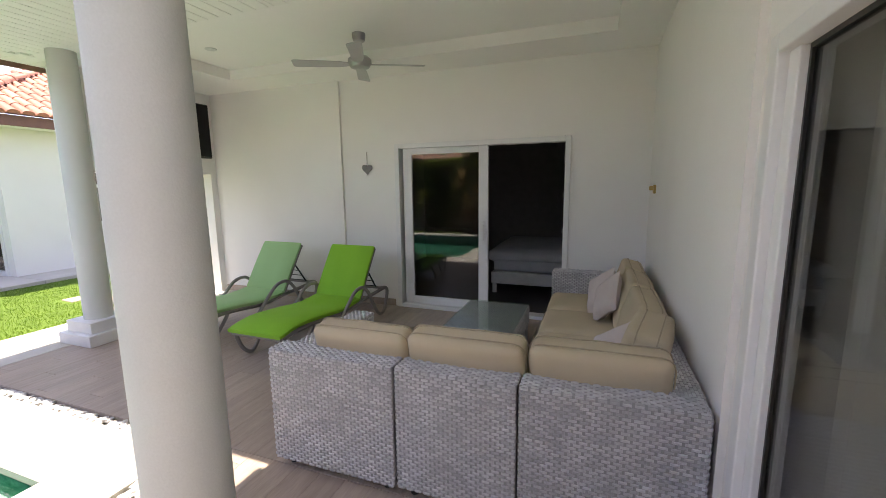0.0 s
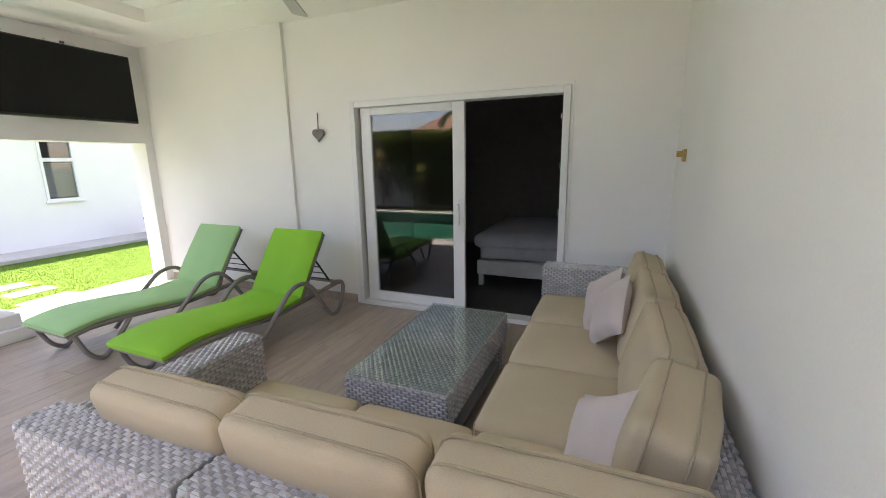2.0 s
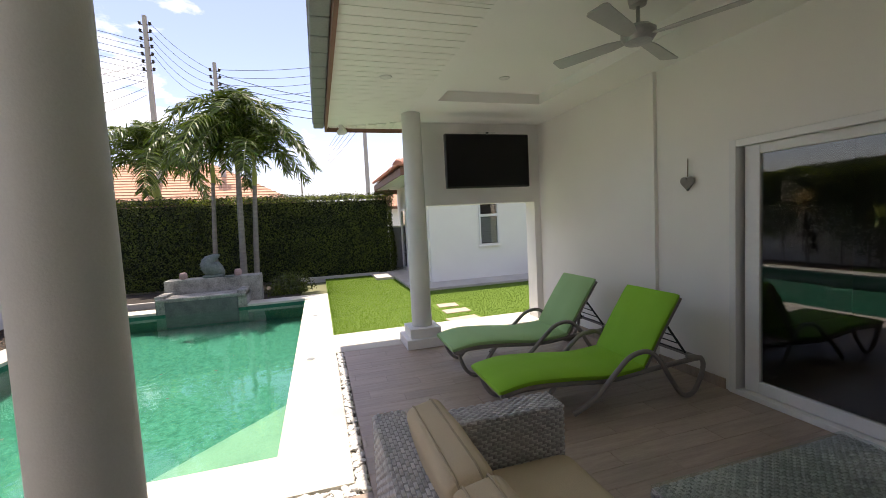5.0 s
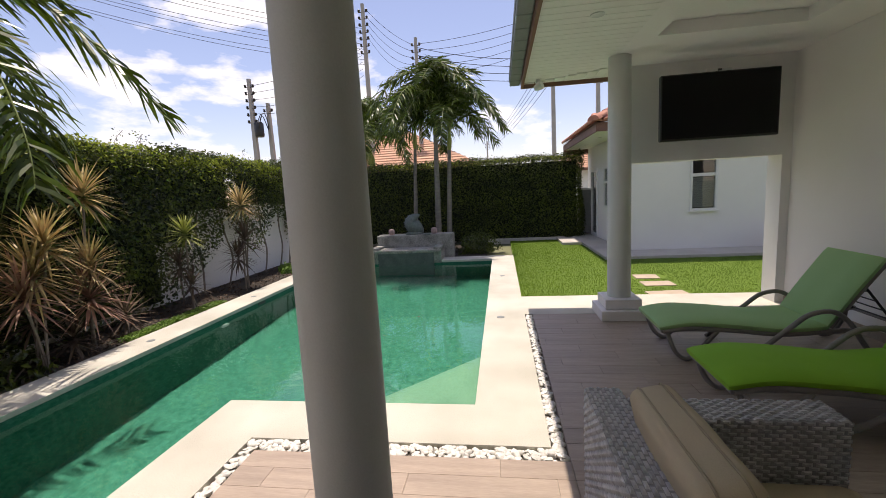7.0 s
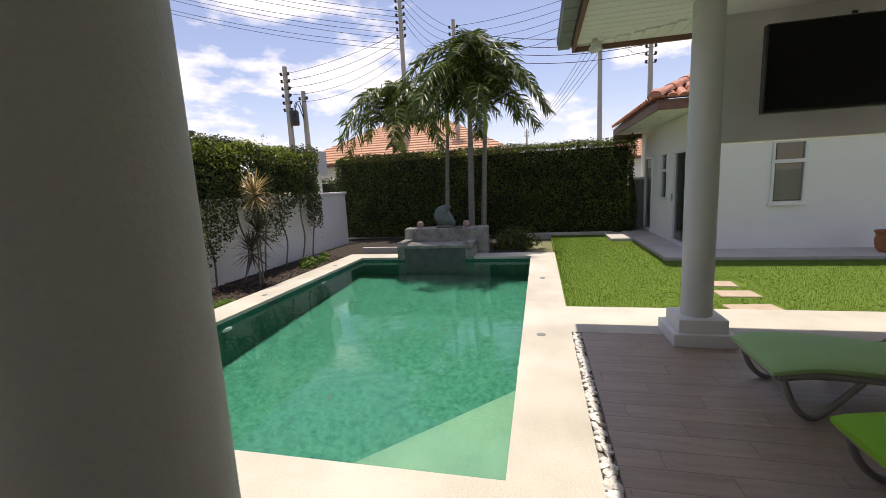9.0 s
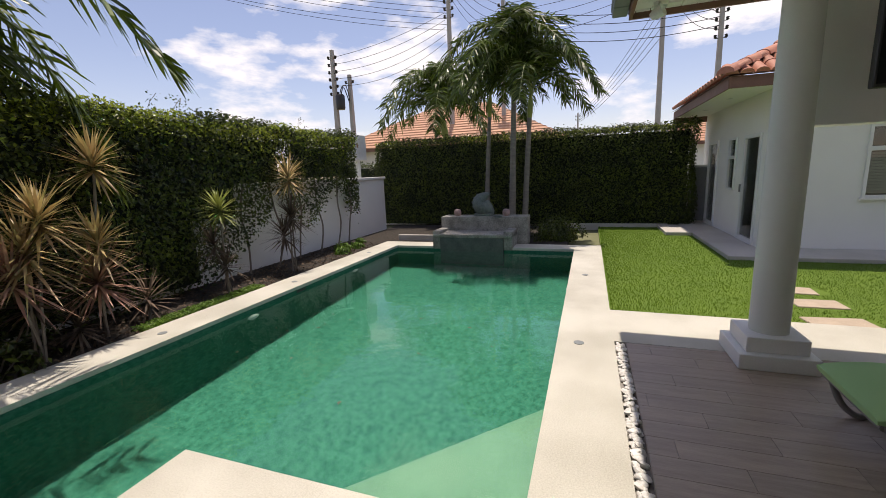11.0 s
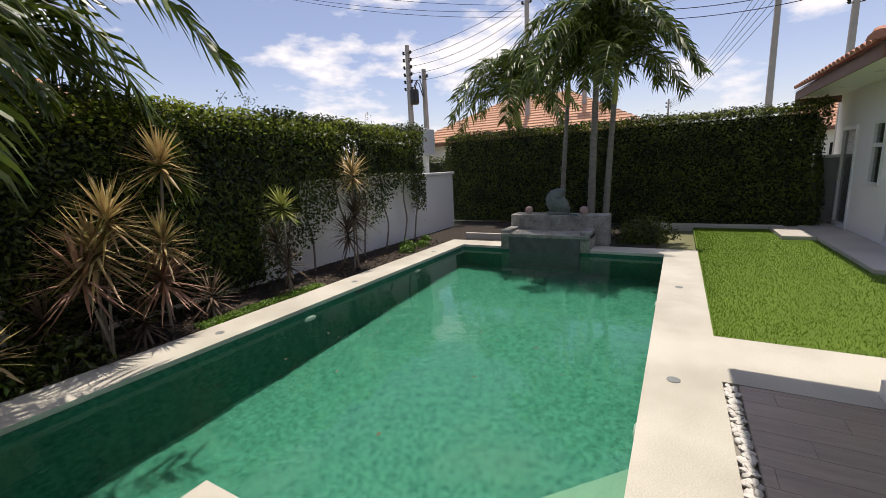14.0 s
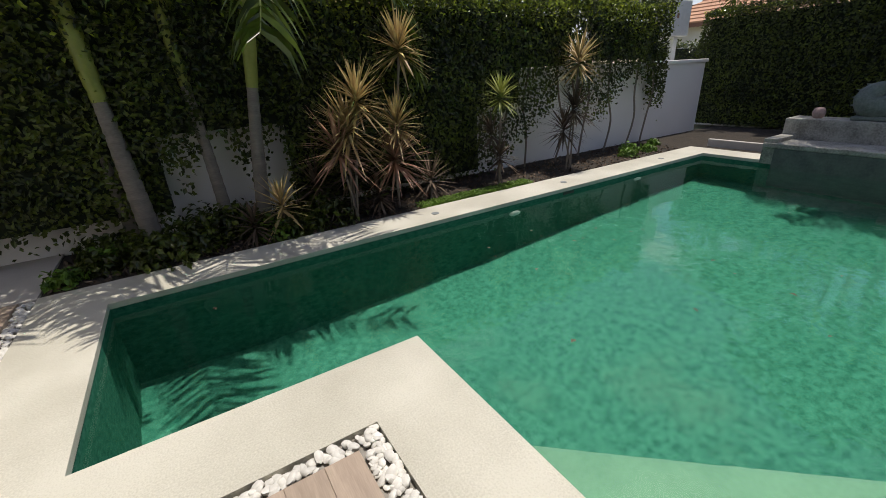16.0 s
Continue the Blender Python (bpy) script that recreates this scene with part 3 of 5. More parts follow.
def edge_tile(x, y, along):
    """One tile's end seen from below at the eave."""
    s = Shape()
    if along == "x":
        s.cbox((x + 0.004, y - 0.14, 2.98), (x + 0.296, y, 3.06), 0.012)
        s.cbox((x + 0.004, y - 0.15, 3.03), (x + 0.296, y - 0.10, 3.10), 0.012)
    else:
        s.cbox((x - 0.14, y + 0.004, 2.98), (x, y + 0.296, 3.06), 0.012)
        s.cbox((x - 0.15, y + 0.004, 3.03), (x - 0.10, y + 0.296, 3.10), 0.012)
    part("roof_tile", s, M_GUTTER, roof)


for k in range(12):
    edge_tile(-6.48 + 0.3 * k, 3.716, "x")
for k in range(12):
    edge_tile(-6.336, 3.72 + 0.3 * k, "y")
for k in range(6):
    edge_tile(-2.786, 1.73 + 0.3 * k, "y")
for k in range(10):
    edge_tile(-2.78 + 0.3 * k, 1.866, "x")

base_trim = Shape().box((-5.85, 6.798, 0.0), (-3.63, 6.81, 0.09)).box((-3.63, 6.838, 0.0), (-2.90, 6.85, 0.09)).box((-0.66, 6.838, 0), (0.09, 6.85, 0.09)).box((0.088, 5.10, 0), (0.10, 6.838, 0.09)).box((0.058, 3.76, 0), (0.07, 5.1, 0.09))
setting("baseboard", base_trim, M_PLANK, "wood-look tile skirting along the walls", "baseboard")
floor_base = Shape().box((-5.495, 3.745, -0.12), (0.10, 6.85, -0.006)).box((-2.63, 1.78, -0.12), (0.10, 3.745, -0.006)).box((-0.94, -1.06, -0.12), (0.10, 1.78, -0.006)).box((-6.14, 6.80, -0.1), (-5.495, 7.0, -0.004))
floor_ob = setting("floor", floor_base, M_GROUT, "wood-look plank tile terrace floor", "floor")
setting("pebble_trench", Shape().box((-5.50, PY2 + C, -0.12), (-2.63, 3.745, -0.035)).box((PX1 + C, 1.68, -0.12), (-2.63, 3.66, -0.034)).box((-2.63, PY1 + C, -0.12), (-0.94, 1.78, -0.035)).box((PX2 + C, -1.06, -0.12), (-0.94, 1.68, -0.035)), M_GRAVELBED, "shallow trench under the white pebbles", "trench")


# columns
def column(x, y, label):
    c = thing("column", label, "column", (x, y, 0), group="terrace columns")
    part("plinth", Shape().cbox((-0.255, -0.255, 0), (0.255, 0.255, 0.12), 0.008), M_PLINTH, c, "white painted square plinth")
    part("plinth_step", Shape().cbox((-0.20, -0.20, 0.12), (0.20, 0.20, 0.24), 0.008), M_PLINTH, c)
    part("shaft", Shape().lathe([(0.130, 0.24), (0.130, 0.9), (0.128, 1.6), (0.124, 2.3), (0.120, CEIL)], 40), M_COL, c, "smooth grey painted round shaft", smooth=True)
    return c


column(-5.43, 4.757, "grey round column on a stepped white plinth by the lawn")
column(-1.63, 2.86, "grey round column on a stepped white plinth by the pool")


# ---- doors and windows ----
def glass_pane(name, a, b, parent, mat=None):
    ob = part(name, Shape().box(a, b), mat or M_GLASS, parent)
    ob.visible_shadow = False
    return ob


door = thing("door_1", "white framed sliding glass door half open to a dark bedroom", "sliding door", (-1.775, 6.85, 0), kind="structure")
f = Shape()
f.cbox((-1.075, -0.03, 0), (-1.015, 0.12, 2.12), 0.006).cbox((1.015, -0.03, 0), (1.075, 0.12, 2.12), 0.006).cbox((-1.015, -0.03, 2.06), (1.015, 0.12, 2.12), 0.006).cbox((-1.015, -0.03, 0.0), (1.015, 0.12, 0.045), 0.006)
part("door_frame", f, M_FRAME, door)
f = Shape()
f.box((-1.10, -0.012, 0.0), (-1.076, 0.0, 2.12)).box((1.076, -0.012, 0.0), (1.10, 0.0, 2.12)).box((-1.10, -0.012, 2.121), (1.10, 0.0, 2.15))
part("architrave", f, M_WALL, door)
leaf = Shape()
leaf.cbox((-0.985, 0.03, 0.05), (-0.865, 0.075, 2.06), 0.006).cbox((0.015, 0.03, 0.05), (0.135, 0.075, 2.06), 0.006).cbox((-0.865, 0.03, 1.985), (0.015, 0.075, 2.06), 0.006).cbox((-0.865, 0.03, 0.05), (0.015, 0.075, 0.15), 0.006)
sliding = part("sliding_leaf", leaf, M_FRAME, door)
glass_pane("pane", (-0.865, 0.048, 0.15), (0.015, 0.056, 1.985), sliding)
part("door_handle", Shape().cbox((0.06, -0.005, 0.92), (0.085, 0.03, 1.12), 0.008).cbox((0.055, 0.02, 0.88), (0.09, 0.032, 1.16), 0.004), M_FRAME, sliding, "white pull handle")
stay = Shape()
for z in (0.55, 1.05, 1.45, 1.85):
    stay.cbox((1.0, -0.02, z), (1.015, 0.0, z + 0.05), 0.003)
part("lock_keep", stay, M_STEEL, door)

door = thing("door_2", "large dark sliding glass door with a white frame and drawn curtain", "sliding door", (0.10, 2.77, 0), kind="structure")
f = Shape()
f.cbox((-0.02, 0.83, 0), (0.12, 0.90, 2.05), 0.006).cbox((0.01, 0.76, 0.04), (0.08, 0.83, 1.99), 0.006).cbox((-0.02, -0.90, 0), (0.12, -0.83, 2.05), 0.006).cbox((-0.02, -0.83, 1.99), (0.12, 0.83, 2.05), 0.006).cbox((-0.02, -0.83, 0), (0.12, 0.83, 0.04), 0.006)
part("door_frame", f, M_FRAME, door)
part("architrave", Shape().box((-0.012, 0.901, 0), (0.0, 0.92, 2.05)).box((-0.012, -0.93, 0), (0.0, -0.901, 2.05)).box((-0.012, -0.93, 2.051), (0.0, 0.92, 2.08)), M_WALL, door)
part("gasket", Shape().box((0.035, 0.748, 0.04), (0.06, 0.76, 1.975)).box((0.035, -0.83, 1.975), (0.06, 0.76, 1.99)), M_BLACKMETAL, door, "black rubber gasket")
glass_pane("pane", (0.044, -0.83, 0.04), (0.052, 0.748, 1.975), door, M_DOORGLASS)
cur = Shape()
verts, faces = [], []
for k in range(81):
    yy = -1.0 + 2.2 * k / 80
    xx = 0.215 + 0.035 * math.sin(k * 0.9) + 0.012 * math.sin(k * 2.3)
    verts += [(xx, yy, 0.03), (xx + 0.012 * math.sin(k * 0.6), yy, 2.2)]
    if k:
        faces.append((2 * k - 2, 2 * k, 2 * k + 1, 2 * k - 1))
cur.add(verts, faces)
curtain = tagged(new("curtain", cur.mesh("curtain", M_CURTAIN, True)), "sheer grey curtain hanging in folds behind the glass", "curtain")
curtain.location = (0.10, 2.77, 0)

bed_t = thing("bed", "double bed with rumpled grey covers in the dark bedroom", "bed", (-0.9, 8.9, 0))
part("bed_base", Shape().cbox((-0.95, -1.0, 0.14), (0.85, 1.0, 0.32), 0.02), M_BEDFRAME, bed_t)
part("mattress", cushion(1.76, 1.96, 0.22, 0.06, 0.02).moved(pose(-0.05, 0, 0.43)), M_BED, bed_t, smooth=True)
part("duvet", cushion(1.90, 1.70, 0.18, 0.08, 0.05, 14, 0.03, 4).moved(pose(-0.05, -0.15, 0.56)), M_BED, bed_t, "grey rumpled duvet", smooth=True)
for px, py in ((-0.9, -0.95), (0.8, -0.95), (-0.9, 0.95), (0.8, 0.95)):
    part("leg", Shape().cbox((px - 0.03, py - 0.03, 0), (px + 0.03, py + 0.03, 0.15), 0.005), M_BEDFRAME, bed_t)

# ---- boundary wall ----
bw = Shape().box((-12.55, -2.36, -0.12), (1.2, -2.20, 1.42))
setting("wall_garden", bw, M_WALL, "white plastered garden boundary wall", "wall")
setting("wall_garden_cap", Shape().cbox((-12.60, -2.40, 1.42), (1.2, -2.16, 1.49), 0.01), M_WALL, "white coping on the garden wall", "wall")
setting("wall_garden_far", Shape().box((-14.35, -4.0, -0.12), (-14.2, 14.0, 1.2)), M_WALL, "rendered far boundary wall behind the hedge", "wall")
setting("lawn_kerb", Shape().cbox((-13.42, 2.6, -0.12), (-13.30, 5.3, 0.05), 0.01).cbox((-10.8, -0.95, -0.1), (-10.72, 0.2, 0.10), 0.01), M_SLAB, "pale kerb along the foot of the hedge", "kerb")


# ---- garden house ----
HX, HY, HZ = -10.3, 6.22, 0.03
house = thing("garden_house", "white single-storey house with a clay tile hip roof", "house", (0, 0, 0))
hw = Shape()
hw.box((HX - 0.15, HY + 0.15, HZ), (HX, 7.56, 2.8)).box((HX - 0.15, 8.12, HZ), (HX, 9.30, 2.8)).box((HX - 0.15, 7.56, HZ), (HX, 8.12, 0.88)).box((HX - 0.15, 7.56, 2.04), (HX, 8.12, 2.8))
xs = HX
for x0, x1, z0, z1 in [(-11.35, -10.50, HZ, 2.02), (-12.30, -11.80, 0.95, 2.02), (-13.9, -13.1, HZ, 2.02)]:
    hw.box((x1, HY, HZ), (xs, HY + 0.15, 2.8))
    hw.box((x0, HY, z1), (x1, HY + 0.15, 2.8))
    if z0 > 0.5:
        hw.box((x0, HY, HZ), (x1, HY + 0.15, z0))
    xs = x0
hw.box((-14.3, HY, HZ), (xs, HY + 0.15, 2.8))
hw.box((HX - 1.5, 9.30, HZ), (HX, 9.45, 2.8)).box((HX - 1.65, 9.30, HZ), (HX - 1.5, 14.0, 2.8)).box((-14.3, 13.9, HZ), (HX - 1.5, 14.05, 2.8)).box((-14.45, HY, HZ), (-14.3, 14.0, 2.8))
pieces("wall", hw, M_WALL, house, "white painted wall")
# Unseen sheets added behind the openings, coloured dark as the house's unlit inside.
part("gloom_backing", Shape().box((-14.2, HY + 1.2, HZ), (HX - 0.9, HY + 1.3, 2.8)).box((-11.3, HY + 1.3, HZ), (-11.2, 9.3, 2.8)), M_DARKROOM, house)
part("slab", Shape().cbox((-14.0, 5.57, -0.10), (-9.45, HY, HZ), 0.01).cbox((HX, HY, -0.10), (-9.45, 14.0, HZ), 0.01).box((-14.2, HY, -0.1), (HX, 14, HZ - 0.002)), M_SLAB, house, "pale paved slab round the house")


def window_unit(parent, name, x0, x1, z0, z1, split, at):
    """A framed window in its own plane, x along the wall, y outward negative."""
    w = Shape()
    t = 0.045
    w.cbox((x0, -0.03, z0), (x0 + t, 0.06, z1), 0.004).cbox((x1 - t, -0.03, z0), (x1, 0.06, z1), 0.004).cbox((x0 + t, -0.03, z1 - t), (x1 - t, 0.06, z1), 0.004).cbox((x0 + t, -0.03, z0), (x1 - t, 0.06, z0 + t), 0.004)
    w.cbox((x0 - 0.01, -0.035, split - 0.035), (x1 + 0.01, 0.06, split + 0.035), 0.004)
    ob = part(name, w, M_FRAME, parent, at=at)
    glass_pane("pane", (x0 + t, 0.01, z0 + t), (x1 - t, 0.016, split - 0.035), ob)
    glass_pane("pane", (x0 + t, 0.01, split + 0.035), (x1 - t, 0.016, z1 - t), ob)
    return ob


win = window_unit(house, "window", -0.28, 0.28, 0.88, 2.04, 1.66, pose(HX, 7.84, 0, 0, 0, 90))
for k in range(14):
    z = 0.95 + k * 0.047
    part("blind_slat", Shape().box((-0.24, 0.05, z), (0.24, 0.056, z + 0.043)), M_BLIND, win)
part("window_sill", Shape().cbox((-0.31, -0.06, 0.85), (0.31, 0.0, 0.88), 0.004), M_WALL, win)
window_unit(house, "window", -0.25, 0.25, 0.95, 2.02, 1.62, pose(-12.05, HY, 0))
for cx, w2 in ((-10.925, 0.425), (-13.5, 0.40)):
    d = Shape()
    t = 0.07
    d.cbox((-w2, -0.03, HZ), (-w2 + t, 0.06, 2.02), 0.005).cbox((w2 - t, -0.03, HZ), (w2, 0.06, 2.02), 0.005).cbox((-w2 + t, -0.03, 2.02 - t), (w2 - t, 0.06, 2.02), 0.005).cbox((-w2 + t, -0.03, HZ), (w2 - t, 0.06, HZ + 0.09), 0.005)
    ob = part("door", d, M_FRAME, house, "white framed glazed door", at=pose(cx, HY, 0))
    glass_pane("pane", (-w2 + t, 0.01, HZ + 0.09), (w2 - t, 0.016, 2.02 - t), ob)
    part("handle", Shape().cbox((-w2 + 0.02, -0.06, 0.95), (-w2 + 0.05, -0.03, 1.10), 0.006), M_STEEL, ob)
EX, EY, EZ = -9.75, 5.45, 2.86
part("soffit", Shape().box((-14.4, EY + 0.03, EZ - 0.16), (EX - 0.03, HY, EZ - 0.13)).box((HX, HY, EZ - 0.16), (EX - 0.03, 14.5, EZ - 0.13)), M_PLANKW, house)
part("fascia", Shape().cbox((-14.4, EY, EZ - 0.18), (EX, EY + 0.03, EZ), 0.005).cbox((EX - 0.03, EY + 0.03, EZ - 0.18), (EX, 14.5, EZ), 0.005).cbox((-14.4, EY, EZ - 0.30), (-14.37, EY + 0.8, EZ), 0.005), M_FASCIA, house, "brown painted fascia board")
RUN, RISE = 4.0, 2.0
rf = Shape().add([(-14.5, EY - 0.05, EZ), (EX + 0.05, EY - 0.05, EZ), (EX - RUN, EY + RUN, EZ + RISE), (-14.5, EY + RUN, EZ + RISE), (EX + 0.05, 14.5, EZ), (EX - RUN, 12.0, EZ + RISE)],
                 [(0, 1, 2, 3), (1, 4, 5, 2)])
part("roof", rf, M_FASCIA, house)


def half_round(p, d, length, r, up, n=6):
    """A barrel tile that starts at p and runs along d."""
    d, up = Vector(d).normalized(), Vector(up).normalized()
    s = d.cross(up).normalized()
    p = Vector(p)
    verts, faces = [], []
    for q, rr in ((p, r), (p + d * length, r * 0.86)):
        for k in range(n + 1):
            a = math.pi * k / n
            verts.append(q + s * math.cos(a) * rr + up * math.sin(a) * rr * 0.75)
    for k in range(n):
        faces.append((k, k + 1, n + 2 + k, n + 1 + k))
    faces.append(tuple(range(n + 1)))
    return verts, faces


def tile_slopes(parent, corner, run, rise, lx, ly, pitch, length, r, mat):
    """Barrel tiles over two slopes that meet at a hip from the corner: one runs towards -x (lx long), one towards +y (ly long)."""
    cx, cy, cz = corner
    s = Shape()
    g = rise / run
    rows = int(run / length)
    for which, extent in (("south", lx), ("east", ly)):
        for k in range(int(extent / pitch)):
            off = (k + 0.5) * pitch
            for j in range(rows):
                dist = j * length
                if dist > off - 0.05:
                    break
                if which == "south":
                    p, d = (cx - off, cy + dist, cz + dist * g + 0.02), (0, 1, g)
                    up = (0, -g, 1)
                else:
                    p, d = (cx - dist, cy + off, cz + dist * g + 0.02), (-1, 0, g)
                    up = (g, 0, 1)
                s.add(*half_round(p, d, length * 1.12, r, up))
    part("roof_tiles", s, mat, parent, "terracotta barrel tiles", smooth=True)["kind"] = "stuff"
    hp = Shape()
    for j in range(rows):
        dist = j * length
        hp.add(*half_round((cx - dist, cy + dist, cz + dist * g + 0.04), (-1, 1, g), length * 1.6, r * 1.5, (0, 0, 1)))
    part("hip_tiles", hp, mat, parent, "rounded hip tiles", smooth=True)["kind"] = "stuff"


tile_slopes(house, (EX + 0.08, EY - 0.08, EZ), RUN, RISE, 4.6, 8.5, 0.20, 0.33, 0.095, M_TILE)
for lx in (-11.2, -12.9):
    lamp = thing("downlight", "small round recessed downlight in the white soffit", "downlight", (lx, 5.85, EZ - 0.16), group="soffit downlights")
    part("bezel", Shape().lathe([(0.05, -0.008), (0.055, 0.0)], 20), M_WHITEMETAL, lamp)

gate = thing("garden_gate", "grey metal side gate between hedge and house", "gate", (-14.0, 6.1, 0))
part("gate_panel", Shape().cbox((-0.02, -0.26, 0.06), (0.02, 0.26, 1.42), 0.005), M_GATE, gate)
part("gate_frame", Shape().cbox((-0.03, -0.30, 0.0), (0.03, -0.26, 1.48), 0.005).cbox((-0.03, 0.26, 0), (0.03, 0.30, 1.48), 0.005).cbox((-0.03, -0.26, 1.42), (0.03, 0.26, 1.48), 0.005), M_WHITEMETAL, gate)
pot = thing("plant_pot", "round terracotta pot standing on the house slab", "pot", (-9.80, 9.15, HZ))
part("body", Shape().lathe([(0.11, 0), (0.16, 0.05), (0.185, 0.20), (0.165, 0.30), (0.19, 0.34), (0.19, 0.37), (0.165, 0.37), (0.15, 0.28)], 24), M_TERRA, pot, smooth=True)
step_mesh = Shape().cbox((-0.15, -0.27, -0.02), (0.15, 0.27, 0.015), 0.012).mesh("stepping_stone", M_PAVER)
for k, (sx, sy, sc) in enumerate(((-6.52, 5.72, 1.0), (-7.15, 5.80, 0.85), (-7.68, 5.80, 0.7))):
    ob = tagged(new("stepping_stone", step_mesh), "flat tan stepping stone set in the grass", "stepping stone", "stepping stones in the lawn")
    ob.matrix_basis = pose(sx, sy, -0.035, 0, 0, 6 - 5 * k) @ Matrix.Diagonal((1, sc, 1, 1))
setting("door_step", Shape().cbox((-13.3, 5.05, -0.1), (-12.0, 5.56, 0.04), 0.012), M_SLAB, "pale paved step by the side gate", "step")

# ---- sofa ----
sofa = thing("sofa_corner", "grey woven wicker corner sofa with beige cushions", "sofa")
H, T = 0.71, 0.14


def wicker(name, a, b, sides, seed, parent=None):
    ob = part(name, Shape().cbox(a, b, 0.008), M_WICKERBACK, parent or sofa)
    weave_ob = part("weave", woven_box(a, b, sides, 0.046, 0.016, seed), M_WICKER, ob, "grey flat woven strands")
    weave_ob["kind"] = "stuff"
    return ob


SX = (-2.11, -1.33, -0.71, 0.05)
SY = (3.725, 3.735, 3.745)
for k in range(3):
    wicker("back_panel", (SX[k] + 0.004, SY[k], 0.05), (SX[k + 1] - 0.004, SY[k] + T, H), "yYZ" + ("x" if k == 0 else "") + ("X" if k == 2 else ""), k + 1)
    for fx in (SX[k] + 0.08, SX[k + 1] - 0.08):
        part("foot", Shape().lathe([(0.022, 0), (0.025, 0.05)], 12, (fx, 3.79, 0)), M_BLACKMETAL, sofa)
wicker("armrest", (-2.11, 3.725 + T + 0.006, 0.05), (-1.95, 4.63, H - 0.045), "xXYZ", 5)
wicker("back_panel", (0.05 - T, 3.745 + T + 0.006, 0.05), (0.05, 5.10, H), "xXZ", 6)
wicker("back_panel", (0.05 - T, 5.108, 0.05), (0.05, 6.72, H), "xXYZ", 7)
wicker("armrest", (-0.83, 6.52, 0.05), (0.05 - T - 0.006, 6.72, H - 0.05), "xyYZ", 8)
wicker("seat_base", (-1.945, 3.90, 0.06), (-0.10, 4.58, 0.30), "Yx", 9)
wicker("seat_base", (-0.80, 4.59, 0.06), (-0.10, 6.51, 0.30), "xY", 10)


def seat_pad(x0, x1, y0, y1, seed):
    w, d = x1 - x0 - 0.008, y1 - y0 - 0.008
    ob = part("seat_cushion", cushion(w, d, 0.15, 0.045, 0.02, 9, 0.006, seed), M_CUSHION, sofa, "beige canvas seat cushion", True, pose((x0 + x1) / 2, (y0 + y1) / 2, 0.372))
    part("piping", piping(w, d, 0.04, 0.045), M_PIPING, ob)


seat_pad(-1.94, -1.35, 3.90, 4.63, 1)
seat_pad(-1.35, -0.79, 3.90, 4.63, 2)
seat_pad(-0.79, -0.12, 3.90, 4.63, 3)
for k in range(3):
    seat_pad(-0.82, -0.12, 4.63 + 0.63 * k, 4.63 + 0.63 * (k + 1), 4 + k)


def back_pad(cx, cy, w, turn, lean, seed, h=0.42, z=0.645, thick=0.17):
    m = pose(cx, cy, z, 0, 0, turn) @ pose(0, 0, 0, lean, 0, 0)
    s = cushion(w, thick, h, 0.038, 0.016, 16, 0.010, seed)
    ob = part("back_cushion", s, M_CUSHION, sofa, "beige canvas back cushion", True, m)
    pm = piping(w, h, 0.0, 0.06, 0.009).moved(pose(0, thick * 0.24, 0, 90))
    part("piping", pm, M_PIPING, ob)
    pm = piping(w, h, 0.0, 0.06, 0.009).moved(pose(0, -thick * 0.24, 0, 90))
    part("piping", pm, M_PIPING, ob)


back_pad(-1.61, 3.955, 0.57, 1, 13, 11, 0.40, 0.64, 0.16)
back_pad(-1.01, 3.965, 0.60, 1, 12, 12, 0.41, 0.65, 0.17)
back_pad(-0.375, 3.985, 0.61, 1, 8, 13, 0.41, 0.65, 0.18)
back_pad(-0.135, 4.42, 0.48, 78, 10, 14, 0.41, 0.65, 0.21)
back_pad(-0.11, 4.99, 0.61, 90, 15, 15, 0.41, 0.645, 0.19)
back_pad(-0.11, 5.63, 0.62, 90, 16, 16, 0.41, 0.645, 0.19)
back_pad(-0.11, 6.21, 0.52, 90, 15, 17, 0.41, 0.645, 0.19)
for px, py, pz, m in ((-0.30, 5.60, 0.665, pose(0, 0, 0, 0, 0, -74) @ pose(0, 0, 0, 70, 0, 0) @ pose(0, 0, 0, 0, 0, 38)), (-0.345, 5.80, 0.66, pose(0, 0, 0, 0, 0, -66) @ pose(0, 0, 0, 70, 0, 0) @ pose(0, 0, 0, 0, 0, 33)),
                      (-0.31, 4.42, 0.63, pose(0, 0, 0, 0, 0, -72) @ pose(0, 0, 0, 64, 0, 0) @ pose(0, 0, 0, 0, 0, 38))):
    ob = tagged(new("throw_pillow", throw_pillow(0.36, 0.13).mesh("throw_pillow", M_THROW, True)), "pale pink canvas throw pillow leaning on the sofa", "pillow", "throw pillows on the sofa")
    ob.matrix_basis = Matrix.Translation((px, py, pz)) @ m

# ---- coffee table ----
table = thing("coffee_table", "grey wicker coffee table with a glass top", "coffee table", (-1.29, 5.39, 0), 0)
tx, ty = 0.295, 0.59
